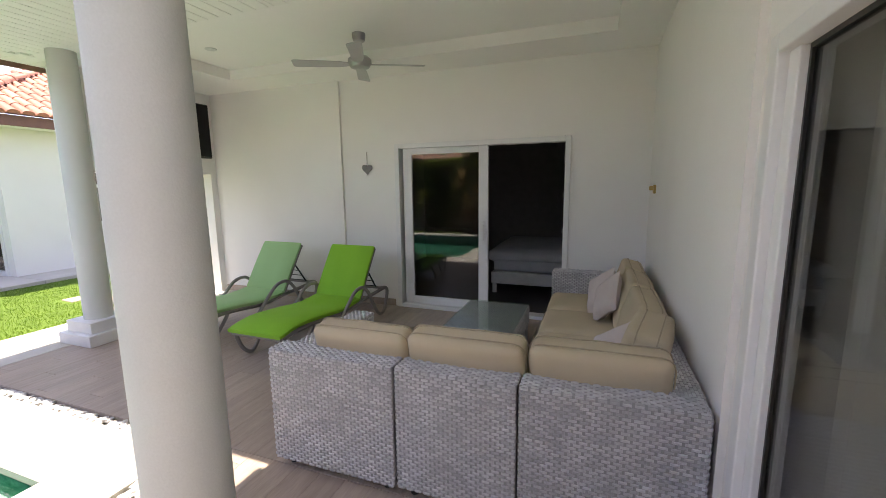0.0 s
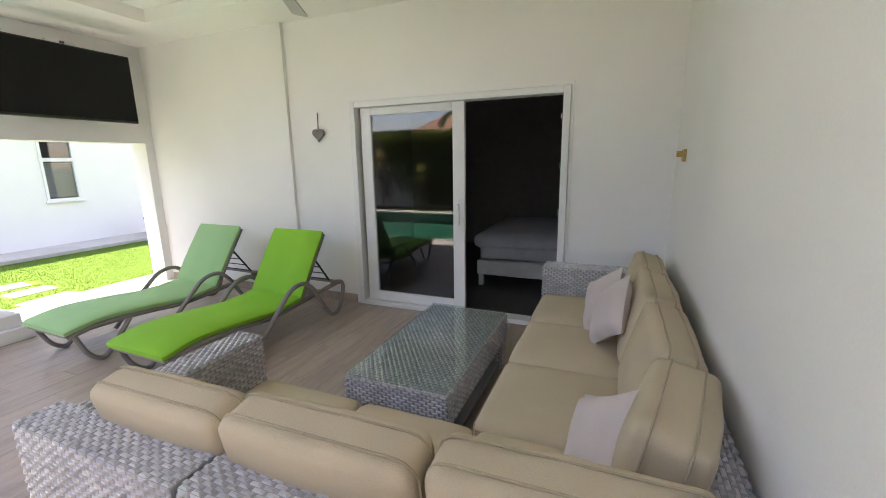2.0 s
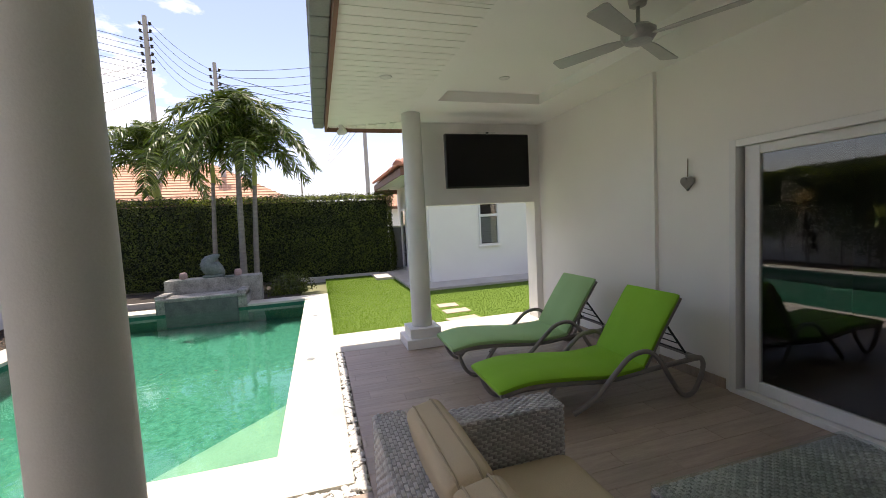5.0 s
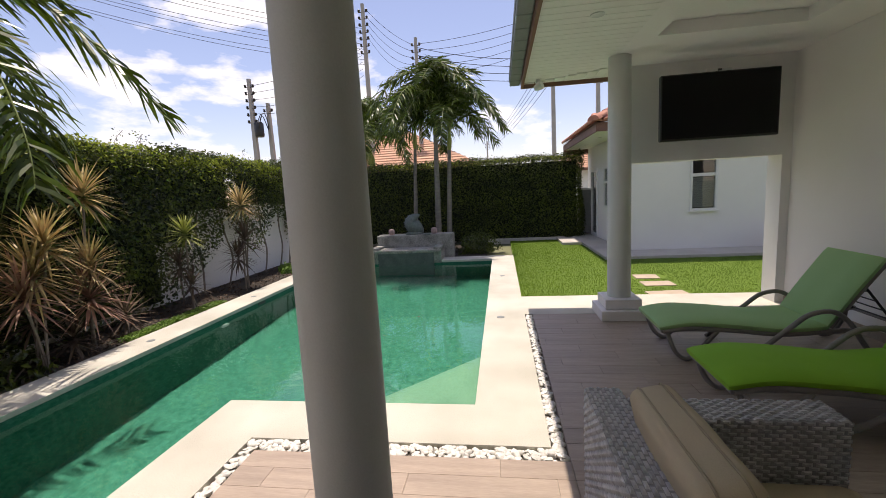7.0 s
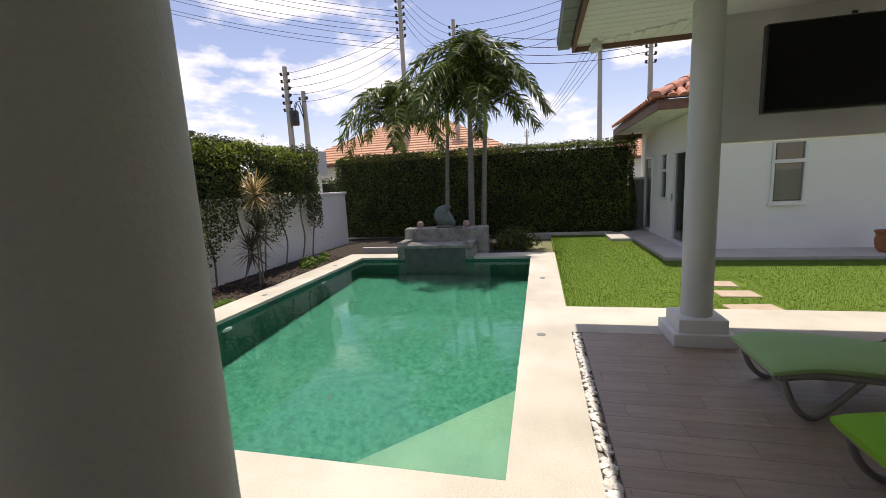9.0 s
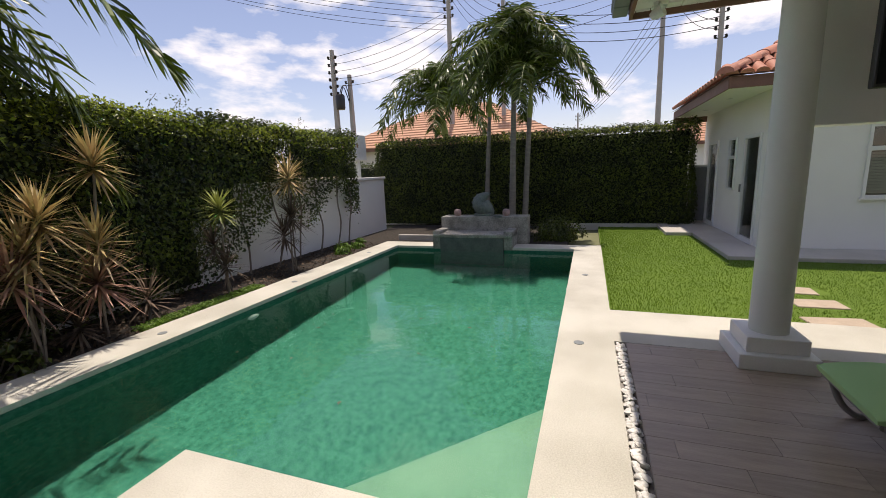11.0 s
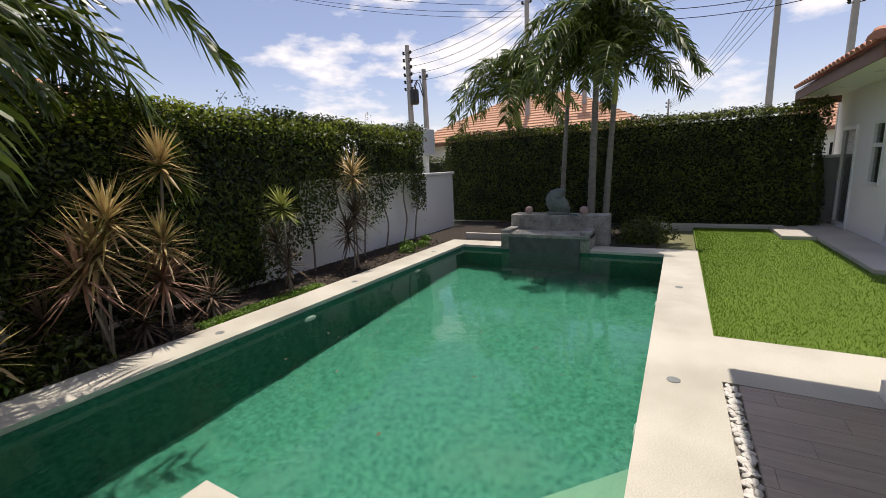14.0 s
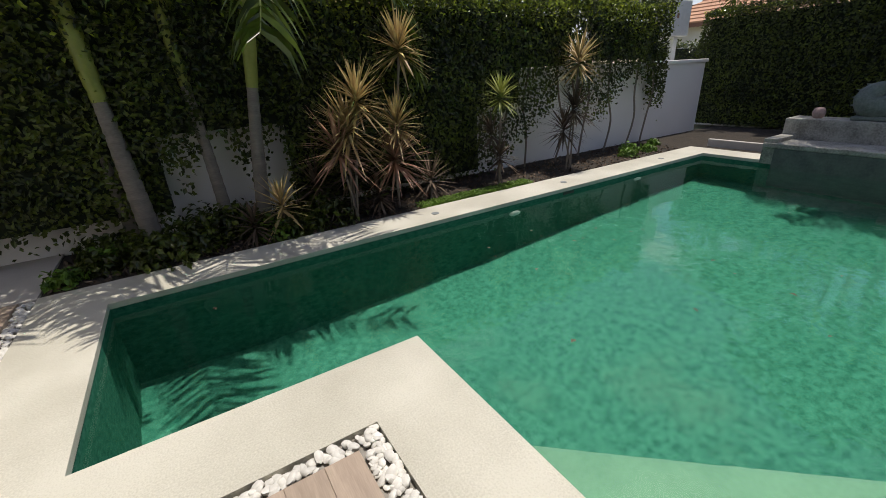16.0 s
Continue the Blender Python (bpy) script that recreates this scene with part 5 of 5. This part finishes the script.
# ---- palms ----
def frond(length, rise, droop, rng, leaflets=60, leaf_len=0.42):
    """A feather palm leaf along +x from the origin: an arched midrib with folded, hanging leaflets."""
    line = soften([(0, 0, 0), (length * 0.22, 0, rise * 0.62), (length * 0.48, 0, rise), (length * 0.74, 0, rise * 0.78 - droop * 0.28), (length * 0.92, 0, rise * 0.25 - droop * 0.75), (length, 0, -droop * 1.25)], 8)
    sway = rng.uniform(-0.16, 0.16) * length
    line = [Vector((p.x, sway * (i / len(line)) ** 2, p.z)) for i, p in enumerate(line)]
    rach = Shape().tube(line, [0.016 * (1 - 0.85 * i / (len(line) - 1)) + 0.002 for i in range(len(line))], 5)
    verts, faces = [], []
    for k in range(leaflets):
        t = 0.14 + 0.85 * (k + 0.5) / leaflets
        i = min(int(t * (len(line) - 1)), len(line) - 2)
        p = line[i].lerp(line[i + 1], t * (len(line) - 1) - i)
        d = (line[i + 1] - line[i]).normalized()
        across = Vector((0, 1, 0)).cross(d).normalized()
        ll = leaf_len * (0.5 + 0.5 * math.sin(min(1.0, 0.2 + t * 0.95) * math.pi)) * rng.uniform(0.85, 1.2)
        for sgn in (-1, 1):
            out = (Vector((0, sgn, 0)) * 0.8 + d * rng.uniform(0.45, 0.75) - across * rng.uniform(-0.45, 0.55)).normalized()
            fall = Vector((0, 0, -1)) * ll
            p1 = p + out * ll * 0.36 + fall * 0.02
            p2 = p + out * ll * 0.68 + fall * rng.uniform(0.10, 0.22)
            p3 = p + out * ll * 0.90 + fall * rng.uniform(0.30, 0.62)
            w = (d * 0.7 + across * rng.uniform(-0.7, 0.7)).normalized() * leaf_len * 0.040
            o = len(verts)
            verts += [p - w * 0.5, p + w * 0.5, p1 + w, p1 - w, p2 + w * 0.8, p2 - w * 0.8, p3]
            faces += [(o, o + 1, o + 2, o + 3), (o + 3, o + 2, o + 4, o + 5), (o + 5, o + 4, o + 6)]
    return rach, Shape().add(verts, faces)


def palm(x, y, height, lean, crown, fronds, seed, label, r=0.075, shaft=0.6, turn=0, spread=0.75, arching=()):
    rng2 = np.random.default_rng(seed)
    P = thing("palm_tree", label, "palm tree", (x, y, -0.04), group="garden palms")
    topx, topy = lean
    line = soften([(0, 0, 0), (topx * 0.3, topy * 0.3, height * 0.35), (topx * 0.65, topy * 0.65, height * 0.7), (topx, topy, height)], 10)
    rad = []
    for i in range(len(line)):
        t = i / (len(line) - 1)
        rad.append(r * (1.15 - 0.42 * t) * (1.04 if i % 2 else 0.97))
    part("trunk", Shape().tube(line, rad, 14), M_TRUNK, P, "grey ringed trunk", smooth=True)
    d = (line[-1] - line[-2]).normalized()
    c0 = line[-1]
    part("crownshaft", Shape().tube([c0 - d * 0.02, c0 + d * shaft * 0.35, c0 + d * shaft * 0.75, c0 + d * shaft], [r * 0.80, r * 0.98, r * 0.75, r * 0.42], 14), M_SHAFT, P, "smooth yellow green crownshaft", smooth=True)
    ct = c0 + d * shaft * 0.92
    for k in range(fronds):
        a = turn + 360.0 / fronds * k + rng2.uniform(-14, 14) + (k % 3) * 9
        up = (0.62, 0.36, 0.12)[k % 3]
        ln = crown * rng2.uniform(0.8, 1.05) * (0.85 if k % 3 == 0 else 1.0)
        rach, lf = frond(ln, ln * (0.20 + up * 0.75), ln * (0.42 - up * 0.28) * spread, rng2, 62, crown * 0.30)
        m = Matrix.Translation(ct) @ pose(0, 0, 0, 0, (-46, -20, -2)[k % 3] + rng2.uniform(-7, 7), a)
        fr = part("frond", lf, M_PALM, P, at=m)
        part("rachis", rach, M_RACHIS, fr, smooth=True)
    for a, ln, rise, droop in arching:
        rach, lf = frond(ln, rise, droop, rng2, 84, 0.52)
        fr = part("frond", lf, M_PALM, P, at=Matrix.Translation(ct) @ pose(0, 0, 0, 0, 0, a))
        part("rachis", rach, M_RACHIS, fr, smooth=True)
    return P


palm(-11.45, 1.70, 3.15, (0.0, 0.06), 1.75, 16, 5, "slender palm with a full drooping crown behind the fountain", 0.075, 0.55, 10)
palm(-11.55, 1.97, 2.75, (-0.05, 0.12), 1.6, 13, 6, "slender palm leaning beside its neighbour behind the fountain", 0.065, 0.5, 40)
palm(-11.75, 1.0, 2.85, (0.05, 0.14), 1.4, 11, 7, "thin palm with a small crown behind the fountain", 0.055, 0.5, 70)
palm(-15.2, -0.75, 2.6, (0.1, -0.35), 2.0, 18, 8, "palm with a swollen green shaft beyond the hedge", 0.12, 0.9, 20)
palm(-1.86, -1.80, 1.45, (0.06, -0.08), 1.75, 9, 9, "stout garden palm by the path", 0.085, 1.35, 15)
palm(-1.72, -1.98, 1.5, (0.10, -0.12), 1.7, 7, 10, "garden palm growing beside its twin by the path", 0.08, 1.3, 50)
palm(-2.58, -1.92, 1.55, (0.08, 0.02), 1.75, 8, 12, "slender garden palm with a yellow green shaft", 0.06, 1.2, 30)
palm(-2.92, -1.78, 1.5, (-0.17, 0.0), 2.0, 11, 13, "upright garden palm with a yellow shaft by the pool", 0.072, 1.2, 5, arching=((180, 1.75, 0.66, 0.85), (196, 1.7, 0.40, 0.9)))


# ---- spiky cordylines ----
def rosette(count, length, rng2, low=-35):
    verts, faces = [], []
    for k in range(count):
        a = k * 2.39996 + rng2.uniform(-0.2, 0.2)
        t = k / count
        el = radians(80 - (80 - low) * t ** 0.8 + rng2.uniform(-9, 9))
        d = Vector((math.cos(a) * math.cos(el), math.sin(a) * math.cos(el), math.sin(el)))
        s = d.cross(Vector((0, 0, 1))).normalized() * 0.014
        ll = length * 1.15 * rng2.uniform(0.8, 1.1)
        b = Vector((0, 0, 0.12 * (1 - t)))
        p1 = b + d * ll * 0.45
        p2 = b + d * ll + Vector((0, 0, -ll * rng2.uniform(0.02, 0.18)))
        o = len(verts)
        verts += [b - s * 0.6, b + s * 0.6, p1 + s, p1 - s, p2]
        faces += [(o, o + 1, o + 2, o + 3), (o + 3, o + 2, o + 4)]
    return Shape().add(verts, faces)


def cordyline(x, y, heads, label, seed):
    rng2 = np.random.default_rng(seed)
    P = thing("cordyline_plant", label, "spiky plant", (x, y, -0.03), group="spiky plants along the wall")
    for hx, hy, hz, ln, cnt, mat in heads:
        bx, by = rng2.uniform(-0.06, 0.06), rng2.uniform(-0.06, 0.06)
        part("stem", Shape().tube(soften([(bx, by, 0), (bx * 0.5 + hx * 0.4, by * 0.5 + hy * 0.4, hz * 0.5), (hx, hy, hz)], 4), 0.014, 6), M_STEM, P)
        part("leaf_rosette", rosette(int(cnt * 1.3), ln, rng2), mat, P, at=pose(hx, hy, hz))
    return P


cordyline(-3.85, -1.35, ((-0.15, 0.08, 1.22, 0.42, 90, M_DRAC), (-0.02, 0.05, 0.92, 0.48, 90, M_DRAC), (0.12, 0.08, 0.72, 0.46, 70, M_DRACR), (-0.05, -0.1, 0.45, 0.35, 50, M_DRACD)), "tall spiky cordyline with yellow and red leaves", 1)
cordyline(-4.40, -1.38, ((-0.22, -0.05, 1.72, 0.42, 80, M_DRAC), (-0.04, 0.1, 0.92, 0.38, 80, M_DRAC), (0.02, 0.1, 0.55, 0.42, 90, M_DRACR)), "spiky cordyline with one high head and rust lower leaves", 2)
cordyline(-6.00, -1.38, ((-0.05, 0.0, 1.12, 0.32, 60, M_DRACG), (0.03, -0.1, 0.65, 0.3, 50, M_DRACD), (0.0, 0.05, 0.35, 0.3, 40, M_DRACD)), "thin cordyline with a yellow green head", 3)
cordyline(-7.48, -1.42, ((-0.08, 0.0, 1.50, 0.42, 80, M_DRAC), (0.0, 0.05, 0.85, 0.42, 80, M_DRACD), (0.1, -0.05, 0.55, 0.4, 60, M_DRACD)), "cordyline with a golden head over dry leaves", 4)
cordyline(-4.95, -1.45, ((0.0, 0.0, 0.18, 0.35, 40, M_DRACD),), "small dark spiky plant on the soil", 5)
cordyline(-3.05, -1.30, ((0.0, 0.0, 0.26, 0.32, 40, M_DRAC),), "small yellow spiky plant by the coping", 6)
cordyline(-3.55, -1.75, ((0.0, 0.0, 0.30, 0.38, 40, M_DRACD),), "dark spiky plant in the shade", 7)
cordyline(-4.15, -1.30, ((0.0, 0.0, 0.16, 0.30, 40, M_DRACD),), "low dark spiky plant on the soil", 8)
cordyline(-2.75, -1.28, ((0.0, 0.0, 0.12, 0.28, 36, M_DRACD),), "low dark spiky plant near the palms", 9)


# ---- beyond the garden ----
meter = thing("meter_box", "white electric meter box on a post behind the wall", "meter box", (-11.75, -2.55, 0))
part("cabinet", Shape().cbox((-0.33, -0.12, 1.95), (0.33, 0.12, 2.62), 0.02), M_WHITEMETAL, meter)
part("post", Shape().cbox((-0.07, -0.06, 0.0), (0.07, 0.06, 1.95), 0.01), M_WHITEMETAL, meter)
part("label_mark", Shape().box((0.10, 0.12, 2.28), (0.17, 0.124, 2.38)), M_DRACR, meter)


def far_house(x, y, wx, wy, eave, ridge, turn, label, mat):
    h = thing("neighbour_house", label, "house", (x, y, -0.1), turn)
    part("wall", Shape().box((-wx + 0.7, -wy + 0.7, 0), (wx - 0.7, wy - 0.7, eave)), M_WALL, h)
    k = min(wx, wy)
    rx, ry = wx - k, wy - k
    part("roof", Shape().add([(-wx, -wy, eave), (wx, -wy, eave), (wx, wy, eave), (-wx, wy, eave), (-rx - 0.01, -ry - 0.01, ridge), (rx + 0.01, -ry - 0.01, ridge), (rx + 0.01, ry + 0.01, ridge), (-rx - 0.01, ry + 0.01, ridge)],
                             [(0, 1, 5, 4), (1, 2, 6, 5), (2, 3, 7, 6), (3, 0, 4, 7), (4, 5, 6, 7)]), mat, h)
    part("fascia", Shape().box((-wx, -wy, eave - 0.22), (wx, -wy + 0.04, eave)).box((-wx, wy - 0.04, eave - 0.22), (wx, wy, eave)).box((-wx, -wy + 0.04, eave - 0.22), (-wx + 0.04, wy - 0.04, eave)).box((wx - 0.04, -wy + 0.04, eave - 0.22), (wx, wy - 0.04, eave)), M_FASCIA, h)
    courses = Shape()
    g = (ridge - eave) / k
    step = 0.34
    for j in range(int(k / step)):
        o, z = j * step, eave + j * step * g
        for a, b in (((wx - o, -wy + o), (wx - o, wy - o)), ((-wx + o, wy - o), (wx - o, wy - o)), ((-wx + o, -wy + o), (wx - o, -wy + o))):
            courses.box((min(a[0], b[0]) - 0.03, min(a[1], b[1]) - 0.03, z - 0.03), (max(a[0], b[0]) + 0.03, max(a[1], b[1]) + 0.03, z + 0.035))
    part("tile_course", courses, mat, h)["kind"] = "stuff"
    for cx in (-wx * 0.4, wx * 0.4):
        part("window", Shape().box((cx - 0.6, wy - 0.71, 0.9), (cx + 0.6, wy - 0.68, 2.1)), M_SCREEN, h)
    for cy in (-wy * 0.4, wy * 0.4):
        part("window", Shape().box((wx - 0.71, cy - 0.6, 0.9), (wx - 0.68, cy + 0.6, 2.1)), M_SCREEN, h)
    return h


far_house(-31.0, -5.2, 5.5, 7.5, 3.3, 6.3, 0, "neighbouring house with a pale orange tile roof beyond the hedge", M_TILEFAR)
far_house(-8.0, -21.0, 6.5, 5.0, 3.3, 6.6, 0, "neighbouring house with a red clay tile roof beyond the wall", M_TILEFAR)
far_house(-38.0, 14.0, 5.0, 7.0, 3.0, 5.6, 0, "far house with an orange tile roof behind the poles", M_TILEFAR)


def pole(x, y, h, arms, label):
    P = thing("power_pole", label, "power pole", (x, y, -0.1), group="street power poles")
    part("post", Shape().add([(-.17, -.15, 0), (.17, -.15, 0), (.17, .15, 0), (-.17, .15, 0), (-.10, -.09, h), (.10, -.09, h), (.10, .09, h), (-.10, .09, h)],
                             [(0, 3, 2, 1), (4, 5, 6, 7), (0, 1, 5, 4), (1, 2, 6, 5), (2, 3, 7, 6), (3, 0, 4, 7)]), M_CONCRETE, P)
    for k in range(arms):
        z = h - 0.5 - 0.42 * k
        part("insulator", Shape().lathe([(0.05, 0), (0.09, 0.04), (0.05, 0.08), (0.09, 0.12), (0.05, 0.16)], 10, (0.05, 0.25, z)), M_BLACKMETAL, P)
        part("insulator", Shape().lathe([(0.05, 0), (0.09, 0.04), (0.05, 0.08), (0.09, 0.12), (0.05, 0.16)], 10, (0.05, -0.25, z)), M_BLACKMETAL, P)
        part("bracket", Shape().box((0.02, -0.28, z - 0.03), (0.08, 0.28, z)), M_BLACKMETAL, P)
    return P


POLES = [(-25.0, -11.6, 9.2), (-28.0, -5.0, 14.0), (-28.8, -1.8, 11.9), (-29.0, 7.0, 13.0), (-28.6, 9.7, 10.6), (-25.5, -10.8, 7.8)]
for (x, y, h), k in zip(POLES, (6, 7, 5, 6, 6, 1)):
    pole(x, y, h, k, "grey concrete street pole with insulators and wires")
pole(-60.0, 1.8, 8.5, 2, "slim far street pole with wires")
tr = thing("transformer", "dark transformer gear hung on a street pole", "transformer", (-24.9, -11.2, 5.6))
part("tank", Shape().lathe([(0.25, 0), (0.28, 0.1), (0.28, 0.8), (0.2, 0.9)], 14), M_BLACKMETAL, tr, smooth=True)
part("coil", Shape().tube([(0.3 * math.cos(a * 0.5), 0.3 + 0.3 * math.sin(a * 0.5), 0.9 + 0.5 * math.sin(a)) for a in range(14)], 0.03, 5), M_CABLE, tr)
rng = np.random.default_rng(23)


def cable(p, q, sag, r=0.014):
    a, b = Vector(p), Vector(q)
    pts = [a.lerp(b, k / 14) - Vector((0, 0, sag * 4 * (k / 14) * (1 - k / 14))) for k in range(15)]
    tagged(new("power_cable", Shape().tube(pts, r, 4).mesh("power_cable", M_CABLE)), "thin black overhead power cable", "cable", "overhead cables")


for i, j in ((0, 1), (1, 2), (2, 3), (3, 4)):
    (x0, y0, h0), (x1, y1, h1) = POLES[i], POLES[j]
    for k in range(5):
        cable((x0, y0 + 0.25, h0 - 0.5 - 0.42 * k), (x1, y1 - 0.25, min(h1, h0 + 2.5) - 0.5 - 0.42 * k), 0.25 + 0.1 * k)
for k in range(8):
    cable((-28.0, -5.0, 12.4 - 0.32 * k), (-12.5 - 0.9 * k, -30.0, 17.6 + 0.25 * (k % 3) - 0.15 * k), 1.2)
for k in range(7):
    cable((-29.0, 7.0, 12.4 - 0.45 * k), (-24.0, 40.0, 12.0 - 0.45 * k), 0.7)
for k in range(5):
    cable((-29.0, 7.0, 10.5 - 0.5 * k), (-60.0, 1.8, 8.0 - 0.2 * k), 0.6)
for k in range(4):
    cable((-28.8, -1.8, 11.2 - 0.5 * k), (-28.6, 9.7, 9.8 - 0.42 * k), 0.6, 0.02)
# ---- pebbles ----
strip = tagged(new("pebble_strip"), "strip of rounded white pebbles round the terrace", "pebbles", "", "structure")
kinds = []
for k in range(5):
    bm = bmesh.new()
    bmesh.ops.create_uvsphere(bm, u_segments=8, v_segments=5, radius=1.0)
    for p in bm.verts:
        p.co *= 1 + 0.22 * noise.noise(p.co * 1.3 + Vector((k * 7.1, 0, 0)))
    kinds.append(Shape().take(bm).mesh("pebble", M_PEBBLE, True))
rng = np.random.default_rng(5)
RECTS = ((-5.49, -2.70, 3.655, 3.740, 1.0), (-2.755, -2.635, 1.67, 3.735, 1.0), (-2.63, -0.95, 1.685, 1.775, 0.8), (-1.055, -0.945, -1.05, 1.68, 0.7))
rest = Shape()
made = 0
for x0, x1, y0, y1, dens in RECTS:
    cnt = int((x1 - x0) * (y1 - y0) / 0.00072 * dens)
    for k in range(cnt):
        x, y = rng.uniform(x0 + 0.012, x1 - 0.012), rng.uniform(y0 + 0.012, y1 - 0.012)
        r = rng.uniform(0.014, 0.026)
        m = pose(x, y, -0.026 + 0.018 * rng.random(), rng.uniform(-25, 25), rng.uniform(-25, 25), rng.uniform(0, 360)) @ Matrix.Diagonal((r * 1.25, r, r * 0.62, 1))
        near = (x0 == -5.49 and x > -4.3) or (x0 == -2.755)
        if near and made < 300 and k % 2 == 0:
            ob = new("pebble", kinds[k % 5])
            ob.parent = strip
            ob.matrix_basis = m
            made += 1
        else:
            src = kinds[k % 5]
            rest.add([m @ p.co for p in src.vertices], [tuple(pl.vertices) for pl in src.polygons])
part("pebbles", rest, M_PEBBLE, strip, smooth=True)["kind"] = "stuff"

# ---- floor tiles ----
cache = {}
PW, PL = 0.165, 0.82
for x0, x1, y0, y1 in ((-5.49, 0.10, 3.748, 6.85), (-2.63, 0.10, 1.782, 3.745), (-0.94, 0.10, -1.05, 1.779)):
    i0, i1 = math.floor(x0 / PW), math.ceil(x1 / PW)
    for i in range(i0, i1):
        a, b = max(i * PW, x0), min((i + 1) * PW, x1)
        if b - a < 0.01:
            continue
        off = (i * 0.37 % 1.0) * PL
        j = math.floor((y0 - off) / PL)
        while j * PL + off < y1:
            c, d = max(j * PL + off, y0), min((j + 1) * PL + off, y1)
            j += 1
            if d - c < 0.01:
                continue
            key = (round(b - a, 3), round(d - c, 3))
            if key not in cache:
                w, l = key[0] / 2 - 0.0007, key[1] / 2 - 0.0007
                e = 0.0012
                cache[key] = Shape().add([(-w, -l, -0.008), (w, -l, -0.008), (w, l, -0.008), (-w, l, -0.008), (-w, -l, -e), (w, -l, -e), (w, l, -e), (-w, l, -e), (-w + e, -l + e, 0), (w - e, -l + e, 0), (w - e, l - e, 0), (-w + e, l - e, 0)],
                                         [(0, 1, 5, 4), (1, 2, 6, 5), (2, 3, 7, 6), (3, 0, 4, 7), (4, 5, 9, 8), (5, 6, 10, 9), (6, 7, 11, 10), (7, 4, 8, 11), (8, 9, 10, 11)]).mesh("floor_tile", M_PLANK)
            ob = new("floor_tile", cache[key])
            ob.parent = floor_ob
            ob.location = ((a + b) / 2, (c + d) / 2, 0.0)
